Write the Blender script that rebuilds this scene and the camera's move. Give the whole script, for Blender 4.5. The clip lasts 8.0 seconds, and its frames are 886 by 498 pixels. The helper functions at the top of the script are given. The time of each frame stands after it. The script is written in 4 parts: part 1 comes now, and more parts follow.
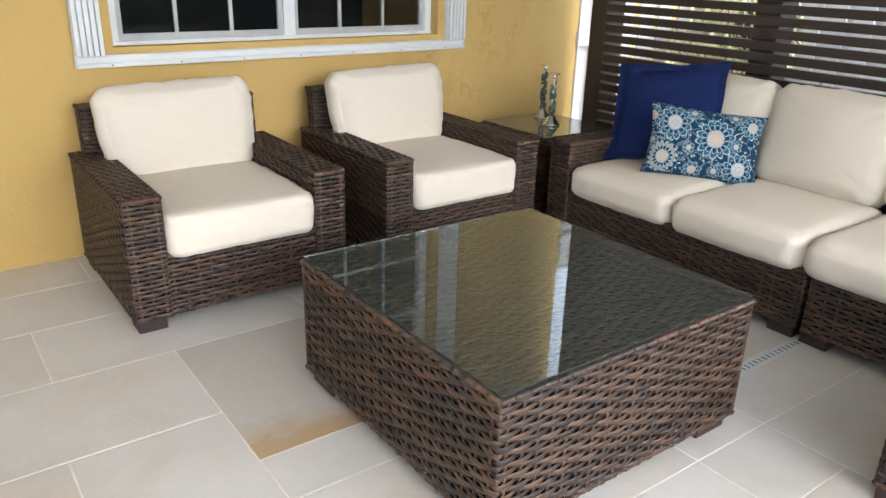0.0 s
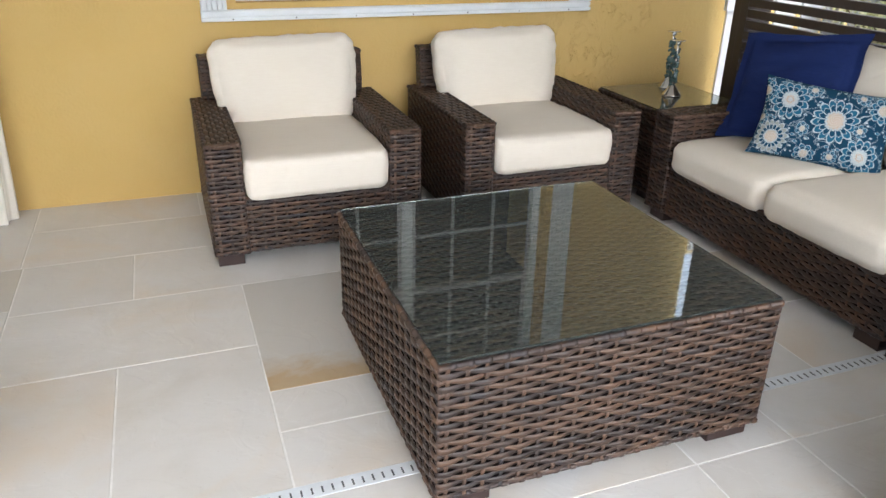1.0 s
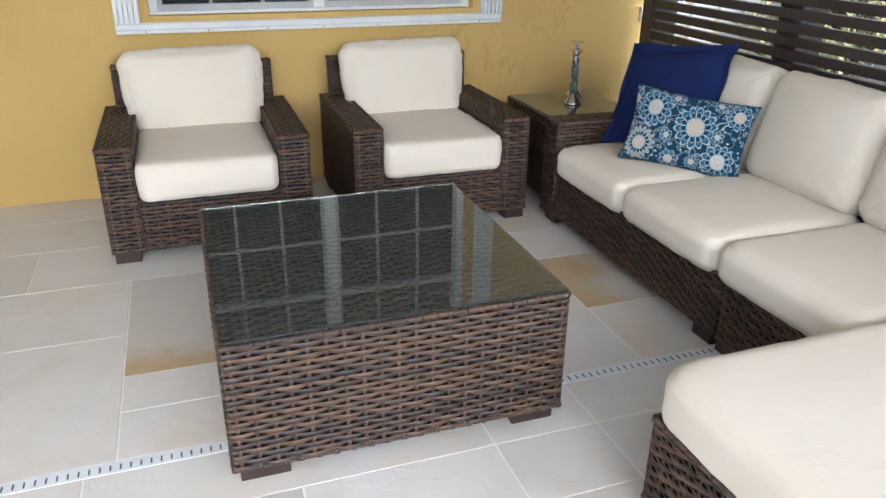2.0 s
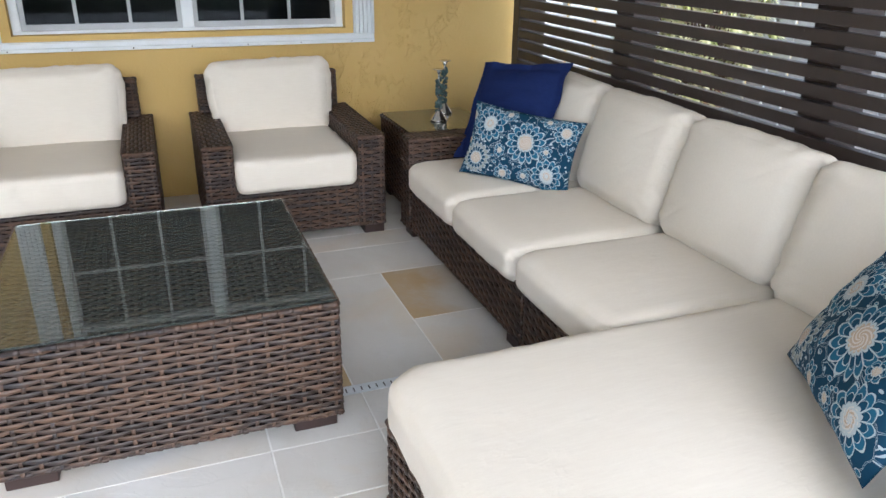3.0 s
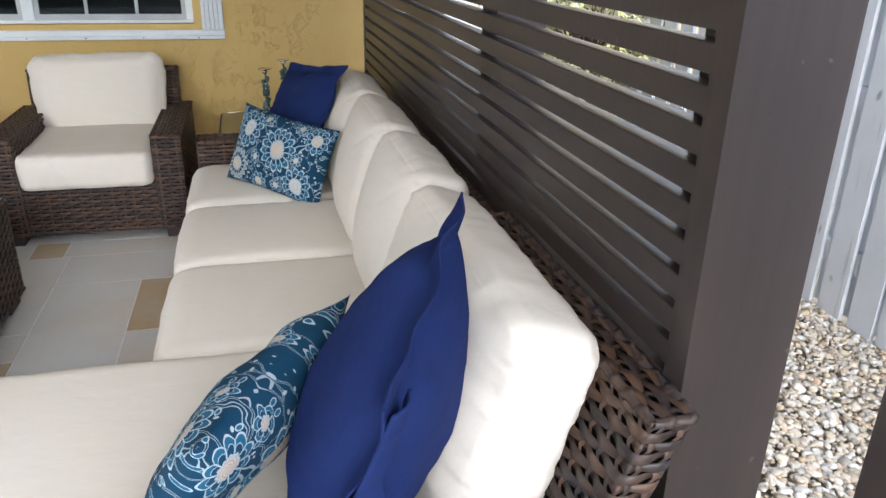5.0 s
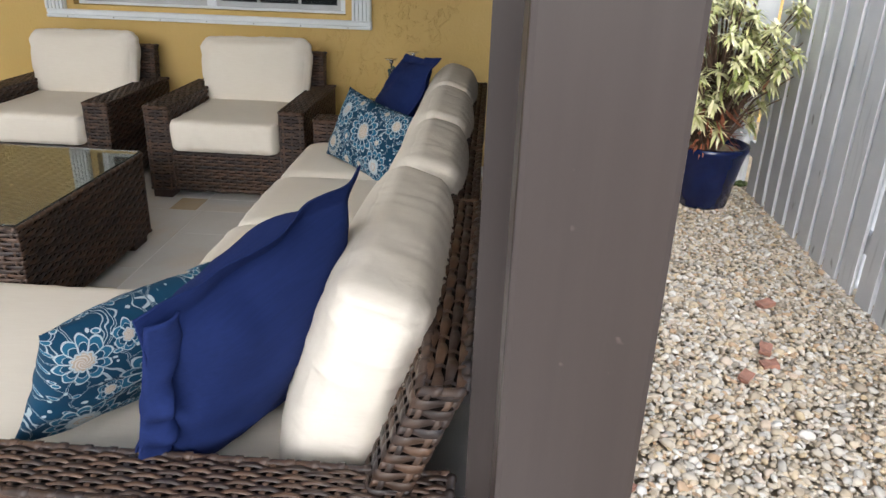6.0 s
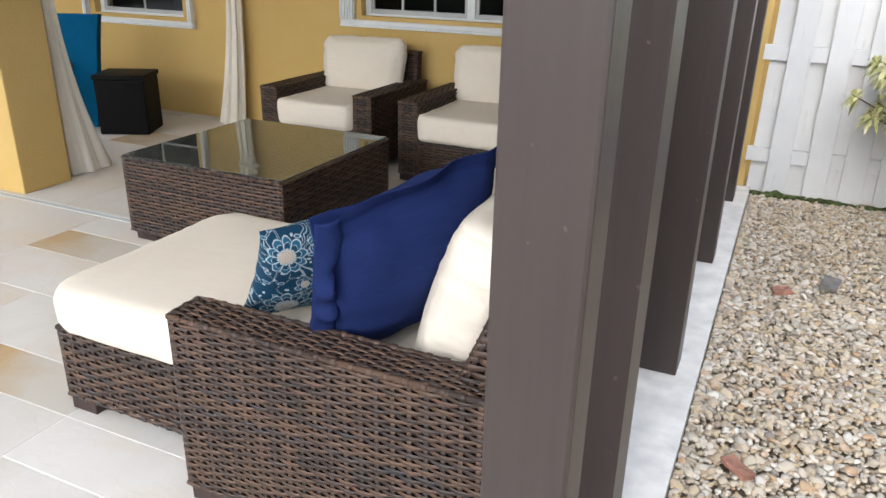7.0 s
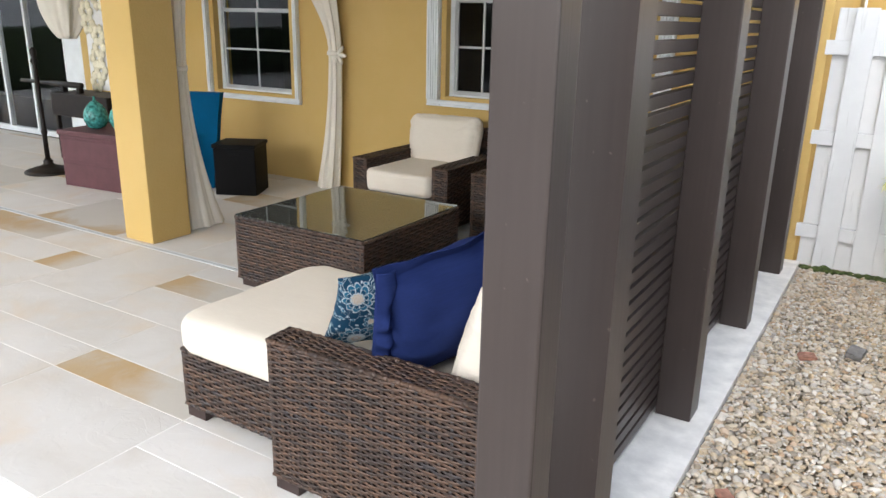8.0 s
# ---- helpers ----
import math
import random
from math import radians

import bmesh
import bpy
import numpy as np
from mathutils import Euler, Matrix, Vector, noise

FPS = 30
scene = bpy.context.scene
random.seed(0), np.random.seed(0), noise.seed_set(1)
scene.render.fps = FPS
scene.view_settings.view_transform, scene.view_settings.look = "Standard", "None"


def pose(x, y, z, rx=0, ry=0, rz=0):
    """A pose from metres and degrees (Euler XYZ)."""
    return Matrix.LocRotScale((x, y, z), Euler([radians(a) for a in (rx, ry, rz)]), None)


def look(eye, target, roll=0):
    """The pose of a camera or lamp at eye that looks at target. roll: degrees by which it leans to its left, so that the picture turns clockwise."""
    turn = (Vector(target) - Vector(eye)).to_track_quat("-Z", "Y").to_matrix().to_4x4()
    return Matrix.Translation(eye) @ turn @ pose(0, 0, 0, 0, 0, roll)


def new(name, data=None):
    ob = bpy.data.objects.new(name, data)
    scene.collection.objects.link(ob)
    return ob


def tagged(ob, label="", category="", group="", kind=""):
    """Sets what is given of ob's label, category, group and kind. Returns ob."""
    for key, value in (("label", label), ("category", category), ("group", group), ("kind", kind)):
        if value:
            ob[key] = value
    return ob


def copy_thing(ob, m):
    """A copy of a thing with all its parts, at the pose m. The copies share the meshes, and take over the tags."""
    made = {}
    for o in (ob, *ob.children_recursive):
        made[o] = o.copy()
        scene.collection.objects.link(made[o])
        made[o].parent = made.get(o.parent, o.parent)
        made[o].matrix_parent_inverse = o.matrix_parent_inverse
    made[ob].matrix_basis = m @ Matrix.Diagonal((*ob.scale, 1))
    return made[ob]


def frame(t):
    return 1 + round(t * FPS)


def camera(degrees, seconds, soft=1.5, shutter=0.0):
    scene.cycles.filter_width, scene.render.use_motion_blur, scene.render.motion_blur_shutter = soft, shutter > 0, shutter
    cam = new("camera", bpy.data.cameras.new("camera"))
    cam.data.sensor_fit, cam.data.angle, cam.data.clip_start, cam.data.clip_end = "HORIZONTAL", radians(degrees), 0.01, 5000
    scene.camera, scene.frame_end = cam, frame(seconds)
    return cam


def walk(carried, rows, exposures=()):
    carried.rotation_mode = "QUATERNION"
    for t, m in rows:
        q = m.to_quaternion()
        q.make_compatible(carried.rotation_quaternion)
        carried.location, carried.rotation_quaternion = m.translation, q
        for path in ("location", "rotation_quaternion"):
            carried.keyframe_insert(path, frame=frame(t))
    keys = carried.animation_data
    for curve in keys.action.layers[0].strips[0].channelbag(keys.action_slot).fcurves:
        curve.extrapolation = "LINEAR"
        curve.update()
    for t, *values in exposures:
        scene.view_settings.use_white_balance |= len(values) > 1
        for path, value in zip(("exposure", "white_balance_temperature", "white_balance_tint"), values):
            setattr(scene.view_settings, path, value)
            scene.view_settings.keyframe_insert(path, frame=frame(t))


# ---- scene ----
import itertools

cam = camera(61.6, 8.0)
EXPOSURES = [(0.0, 2.23, 5910, 10), (0.5, 2.13, 5855, 10), (1.0, 2.14, 5800, 10), (2.5, 2.01, 5620, 10), (4.2, 2.05, 5530, 10), (5.0, 1.93, 5620, 10), (6.3, 1.61, 6030, 10), (8.0, 1.59, 6050, 10)]
PATH = [
    (0, (0.064, 0.093, 1.389), (1.176, 1.589, 0.665), 1.6),
    (0.5, (0.289, 0.031, 1.39), (1.111, 1.674, 0.599), 1.3),
    (1, (0.545, -0.18, 1.415), (1.184, 1.523, 0.585), 1.0),
    (1.2, (0.642, -0.271, 1.43), (1.249, 1.44, 0.591), 1.1),
    (2.5, (1.321, -0.715, 1.474), (1.933, 1.019, 0.687), 0.3),
    (3, (1.616, -0.842, 1.485), (2.282, 0.881, 0.717), 0.8),
    (3.5, (1.96, -0.839, 1.454), (2.643, 0.885, 0.705), 0.8),
    (4, (2.323, -0.869, 1.441), (2.976, 0.863, 0.683), 0.8),
    (4.2, (2.486, -0.889, 1.433), (3.109, 0.855, 0.677), 1.0),
    (4.5, (2.699, -0.94, 1.453), (3.274, 0.818, 0.691), 1.0),
    (5, (3.093, -1.034, 1.474), (3.547, 0.755, 0.705), 1.2),
    (5.2, (3.253, -1.044, 1.479), (3.636, 0.763, 0.712), 1.6),
    (6.3, (3.829, -1.307, 1.469), (3.502, 0.506, 0.692), 1.8),
    (6.5, (3.883, -1.375, 1.481), (3.407, 0.406, 0.704), 1.6),
    (7, (4.111, -1.521, 1.473), (3.343, 0.168, 0.727), 1.2),
    (7.5, (4.347, -1.673, 1.555), (3.413, -0.038, 0.883), 1.2),
    (8, (4.493, -1.926, 1.642), (3.487, -0.301, 1.05), 1.1),
]
walk(cam, [(t, look(eye, target, roll)) for t, eye, target, roll in PATH], EXPOSURES)

# ---- world, sun, exposure ----
world = bpy.data.worlds.new("overcast_sky")
scene.world = world
world.use_nodes = True
_n, _l = world.node_tree.nodes, world.node_tree.links
_sky = _n.new("ShaderNodeTexSky")
_sky.sky_type, _sky.sun_disc = "NISHITA", False
_sky.sun_elevation, _sky.sun_rotation = radians(32), radians(182)
_sky.air_density, _sky.dust_density, _sky.ozone_density = 1.0, 4.0, 1.0
_hsv = _n.new("ShaderNodeHueSaturation")
_hsv.inputs["Saturation"].default_value = 0.55
_l.new(_sky.outputs[0], _hsv.inputs["Color"])
# thin even cloud over the clear sky
_cloud = _n.new("ShaderNodeMix")
_cloud.data_type = "RGBA"
_cloud.inputs[0].default_value = 0.5
_cloud.inputs[7].default_value = (4.3, 4.5, 4.75, 1)
_l.new(_hsv.outputs[0], _cloud.inputs[6])
_l.new(_cloud.outputs[2], _n["Background"].inputs["Color"])
_n["Background"].inputs["Strength"].default_value = 0.165
sun = new("sun", bpy.data.lights.new("sun", "SUN"))
sun.data.energy, sun.data.angle, sun.data.color = 0.22, radians(75), (1.0, 0.985, 0.96)
sun.matrix_world = look((-0.2, -6.4, 4.5), (0, 0, 0))

# ---- materials ----
class Nodes:
    """A small builder of node materials."""

    def __init__(self, name, rough=0.6, metal=0.0, spec=0.5):
        self.mat = bpy.data.materials.new(name)
        self.mat.use_nodes = True
        self.t = self.mat.node_tree
        self.b = self.t.nodes["Principled BSDF"]
        self.b.inputs["Roughness"].default_value = rough
        self.b.inputs["Metallic"].default_value = metal
        self.b.inputs["Specular IOR Level"].default_value = spec

    def put(self, socket, value):
        if isinstance(value, bpy.types.NodeSocket):
            self.t.links.new(value, socket)
        else:
            socket.default_value = value

    def coord(self, which="Object"):
        return self.t.nodes.new("ShaderNodeTexCoord").outputs[which]

    def place(self):
        return self.t.nodes.new("ShaderNodeNewGeometry").outputs["Position"]

    def island(self):
        return self.t.nodes.new("ShaderNodeNewGeometry").outputs["Random Per Island"]

    def rand(self):
        return self.t.nodes.new("ShaderNodeObjectInfo").outputs["Random"]

    def noise(self, vec, scale, detail=4.0, rough=0.55, dist=0.0):
        n = self.t.nodes.new("ShaderNodeTexNoise")
        self.put(n.inputs["Vector"], vec)
        n.inputs["Scale"].default_value, n.inputs["Detail"].default_value = scale, detail
        n.inputs["Roughness"].default_value, n.inputs["Distortion"].default_value = rough, dist
        return n.outputs[0]

    def stretch(self, vec, sx, sy, sz):
        n = self.t.nodes.new("ShaderNodeMapping")
        self.put(n.inputs["Vector"], vec)
        n.inputs["Scale"].default_value = (sx, sy, sz)
        return n.outputs[0]

    def math(self, op, a, b=0.0, c=0.0):
        n = self.t.nodes.new("ShaderNodeMath")
        n.operation = op
        for i, v in enumerate((a, b, c)):
            self.put(n.inputs[i], v)
        return n.outputs[0]

    def ramp(self, fac, *stops):
        n = self.t.nodes.new("ShaderNodeValToRGB")
        self.put(n.inputs[0], fac)
        e = n.color_ramp.elements
        while len(e) < len(stops):
            e.new(0.5)
        for s, (p, c) in zip(e, stops):
            s.position, s.color = p, (*c, 1) if len(c) == 3 else c
        return n.outputs[0]

    def mix(self, fac, a, b, kind="MIX"):
        n = self.t.nodes.new("ShaderNodeMix")
        n.data_type, n.blend_type = "RGBA", kind
        self.put(n.inputs[0], fac)
        self.put(n.inputs[6], (*a, 1) if isinstance(a, tuple) else a)
        self.put(n.inputs[7], (*b, 1) if isinstance(b, tuple) else b)
        return n.outputs[2]

    def bump(self, height, strength, distance, normal=None):
        n = self.t.nodes.new("ShaderNodeBump")
        n.inputs["Strength"].default_value, n.inputs["Distance"].default_value = strength, distance
        self.put(n.inputs["Height"], height)
        if normal is not None:
            self.put(n.inputs["Normal"], normal)
        self.put(self.b.inputs["Normal"], n.outputs[0])
        return n.outputs[0]

    def color(self, value):
        self.put(self.b.inputs["Base Color"], (*value, 1) if isinstance(value, tuple) else value)
        return self

    def rough(self, value):
        self.put(self.b.inputs["Roughness"], value)
        return self


def plain(name, colour, rough=0.5, metal=0.0, vary=0.15, scale=20.0, bump=0.0, spec=0.5):
    m = Nodes(name, rough, metal, spec)
    n = m.noise(m.coord(), scale, 5)
    dark = tuple(c * (1 - vary) for c in colour)
    lite = tuple(min(1, c * (1 + vary)) for c in colour)
    m.color(m.ramp(n, (0.3, dark), (0.7, lite)))
    if bump:
        m.bump(m.noise(m.coord(), scale * 8, 3), bump, 0.002)
    return m.mat


def stucco():
    m = Nodes("yellow_stucco", 0.85, spec=0.2)
    p = m.place()
    big = m.noise(p, 0.9, 4)
    fine = m.noise(p, 7.0, 6, 0.65)
    c = m.ramp(big, (0.3, (0.545, 0.385, 0.137)), (0.7, (0.615, 0.445, 0.182)))
    c = m.mix(m.math("MULTIPLY", fine, 0.35), c, (0.58, 0.37, 0.09))
    m.color(c)
    # trowelled ridges, rough patches here and there
    patch = m.ramp(m.noise(p, 1.9, 3), (0.42, (0, 0, 0)), (0.58, (1, 1, 1)))
    ridge = m.ramp(m.noise(m.stretch(p, 1.25, 1, 0.85), 15.0, 5, 0.6, 0.9), (0.52, (0, 0, 0)), (0.60, (1, 1, 1)), (0.72, (0.7, 0.7, 0.7)))
    sep = m.t.nodes.new("ShaderNodeSeparateXYZ")
    m.put(sep.inputs[0], p)
    corner = m.ramp(m.math("MULTIPLY", sep.outputs[0], 0.25), (0.56, (0.10, 0.10, 0.10)), (0.70, (1, 1, 1)))
    h = m.math("MULTIPLY", m.math("MULTIPLY", patch, ridge), corner)
    h = m.math("ADD", m.math("MULTIPLY", h, 0.55), m.math("MULTIPLY", m.noise(p, 60, 5), 0.22))
    m.bump(h, 0.75, 0.014)
    return m.mat


def wicker():
    m = Nodes("woven_resin_wicker", 0.45, spec=0.45)
    r = m.island()
    along = m.noise(m.coord(), 9.0, 3)
    f = m.math("ADD", m.math("MULTIPLY", r, 0.45), m.math("MULTIPLY", along, 0.68))
    c = m.ramp(f, (0.18, (0.018, 0.014, 0.014)), (0.40, (0.036, 0.023, 0.018)), (0.58, (0.112, 0.062, 0.037)), (0.70, (0.058, 0.037, 0.028)), (0.85, (0.029, 0.026, 0.029)))
    grain = m.noise(m.stretch(m.coord(), 30, 30, 260), 1.0, 3)
    c = m.mix(m.math("MULTIPLY", grain, 0.35), c, (0.03, 0.02, 0.016))
    m.color(c)
    m.rough(m.ramp(grain, (0.3, (0.38,) * 3), (0.7, (0.52,) * 3)))
    m.bump(grain, 0.25, 0.001)
    return m.mat


def fabric(name, lo, hi, weave=900.0, rough=0.9, bump=0.30, sheen=0.04):
    m = Nodes(name, rough, spec=0.15)
    p = m.coord()
    big = m.noise(p, 3.0, 4)
    thread = m.noise(p, weave, 2)
    slub = m.noise(m.stretch(p, 12, 160, 160), 1.0, 3)
    c = m.ramp(m.math("ADD", m.math("MULTIPLY", big, 0.5), m.math("MULTIPLY", slub, 0.5)), (0.3, lo), (0.7, hi))
    m.color(c)
    m.b.inputs["Sheen Weight"].default_value = sheen
    m.b.inputs["Specular IOR Level"].default_value = 0.08
    crease = m.noise(m.stretch(p, 1.0, 1.6, 2.4), 5.0, 4, 0.55, 0.8)
    pucker = m.ramp(m.noise(m.stretch(p, 2.2, 3.4, 1.2), 6.0, 3, 0.5, 1.2), (0.55, (0, 0, 0)), (0.62, (1, 1, 1)), (0.70, (0.1, 0.1, 0.1)))
    fold = m.ramp(m.noise(m.stretch(p, 1.3, 2.0, 5.0), 4.0, 2, 0.45, 1.6), (0.44, (0, 0, 0)), (0.50, (1, 1, 1)), (0.53, (0.75, 0.75, 0.75)))
    fade = m.ramp(m.noise(p, 2.3, 2), (0.46, (0, 0, 0)), (0.66, (1, 1, 1)))
    h = m.math("ADD", m.math("MULTIPLY", crease, 1.0), m.math("MULTIPLY", thread, 0.10))
    h = m.math("ADD", h, m.math("MULTIPLY", m.math("MULTIPLY", fold, fade), 0.10))
    h = m.math("ADD", h, m.math("MULTIPLY", m.math("MULTIPLY", pucker, fade), 0.12))
    m.bump(h, bump, 0.012)
    return m.mat


def stone(name, lo, mid, hi, stain, fade=None, along=0, span=(0.22, 0.72)):
    m = Nodes(name, 0.55, spec=0.35)
    p = m.place()
    off = m.t.nodes.new("ShaderNodeVectorMath")
    off.operation = "ADD"
    m.put(off.inputs[0], p)
    k = m.t.nodes.new("ShaderNodeCombineXYZ")
    m.put(k.inputs[2], m.math("MULTIPLY", m.rand(), 40.0))
    m.put(off.inputs[1], k.outputs[0])
    q = off.outputs[0]
    big = m.noise(q, 2.2, 5, 0.6, 0.6)
    c = m.ramp(big, (0.28, lo), (0.5, mid), (0.72, hi))
    c = m.mix(m.math("MULTIPLY", m.rand(), 0.35), c, tuple(x * 0.86 for x in mid))
    rust = m.ramp(m.noise(q, 1.7, 4, 0.55, 0.6), (0.50, (0, 0, 0)), (0.72, (1, 1, 1)))
    c = m.mix(m.math("MULTIPLY", rust, 0.55), c, stain)
    if fade:
        g = m.t.nodes.new("ShaderNodeSeparateXYZ")
        m.put(g.inputs[0], m.coord("Generated"))
        amount = m.math("ADD", g.outputs[along], m.math("MULTIPLY", m.math("SUBTRACT", big, 0.5), 1.6))
        c = m.mix(m.ramp(amount, (span[0], (0, 0, 0)), (span[1], (1, 1, 1))), c, fade)
    speck = m.ramp(m.noise(q, 90, 2), (0.70, (0, 0, 0)), (0.76, (1, 1, 1)))
    c = m.mix(m.math("MULTIPLY", speck, 0.25), c, (0.35, 0.30, 0.24))
    m.color(c)
    # cloven layers: thin ledges with feathered backs, over a fine grain
    cleft = m.ramp(m.noise(q, 3.2, 5, 0.55, 1.8), (0.49, (0, 0, 0)), (0.52, (0.8, 0.8, 0.8)), (0.60, (1, 1, 1)))
    scuff = m.ramp(m.noise(m.stretch(q, 1.0, 2.2, 1.0), 7.0, 4, 0.6, 1.0), (0.58, (0, 0, 0)), (0.60, (1, 1, 1)), (0.72, (0.2, 0.2, 0.2)))
    h = m.math("ADD", m.math("MULTIPLY", cleft, 0.6), m.math("MULTIPLY", m.noise(q, 30, 5), 0.3))
    h = m.math("ADD", h, m.math("MULTIPLY", scuff, 0.3))
    m.bump(h, 0.2, 0.004)
    m.rough(m.ramp(big, (0.3, (0.42,) * 3), (0.7, (0.62,) * 3)))
    return m.mat


def timber_paint(name, lo, hi):
    m = Nodes(name, 0.36, spec=0.38)
    p = m.place()
    g = m.noise(m.stretch(p, 60, 60, 2.5), 1.0, 4)
    big = m.noise(p, 1.7, 3)
    c = m.ramp(m.math("ADD", m.math("MULTIPLY", big, 0.6), m.math("MULTIPLY", g, 0.4)), (0.3, lo), (0.7, hi))
    nick = m.ramp(m.noise(p, 38, 2), (0.74, (0, 0, 0)), (0.78, (1, 1, 1)))
    c = m.mix(m.math("MULTIPLY", nick, 0.5), c, (0.16, 0.13, 0.11))
    m.color(c)
    m.bump(g, 0.25, 0.002)
    return m.mat


def fence_paint():
    m = Nodes("weathered_white_paint", 0.7, spec=0.2)
    p = m.place()
    c = m.ramp(m.noise(p, 3.0, 5), (0.3, (0.645, 0.655, 0.665)), (0.7, (0.745, 0.75, 0.755)))
    c = m.mix(m.math("MULTIPLY", m.rand(), 0.2), c, (0.58, 0.60, 0.62))
    streak = m.ramp(m.noise(m.stretch(p, 30, 30, 2.2), 1.0, 4, 0.6), (0.62, (0, 0, 0)), (0.72, (1, 1, 1)))
    c = m.mix(m.math("MULTIPLY", streak, 0.45), c, (0.33, 0.33, 0.32))
    knot = m.ramp(m.noise(m.stretch(p, 9, 9, 4), 1.0, 2), (0.70, (0, 0, 0)), (0.74, (1, 1, 1)))
    c = m.mix(m.math("MULTIPLY", knot, 0.7), c, (0.20, 0.20, 0.18))
    m.color(c)
    m.bump(m.noise(m.stretch(p, 80, 80, 3), 1.0, 4), 0.3, 0.002)
    return m.mat


def pebble_stuff():
    m = Nodes("river_pebbles", 0.5, spec=0.4)
    r = m.island()
    c = m.ramp(r, (0.0, (0.22, 0.20, 0.175)), (0.12, (0.44, 0.36, 0.26)), (0.28, (0.62, 0.56, 0.47)), (0.42, (0.56, 0.43, 0.26)),
               (0.52, (0.70, 0.67, 0.61)), (0.66, (0.38, 0.36, 0.33)), (0.76, (0.60, 0.50, 0.36)), (0.86, (0.76, 0.74, 0.70)), (0.96, (0.50, 0.34, 0.21)))
    n = m.noise(m.coord(), 70, 4)
    c = m.mix(m.math("MULTIPLY", n, 0.3), c, (0.52, 0.40, 0.26))
    m.color(c)
    m.bump(n, 0.2, 0.002)
    return m.mat


def clear_glass(name, tint, rough=0.0, clear=1.0, ior=1.5):
    m = Nodes(name, rough)
    m.color(tint)
    m.b.inputs["Transmission Weight"].default_value = clear
    m.b.inputs["IOR"].default_value = ior
    return m.mat


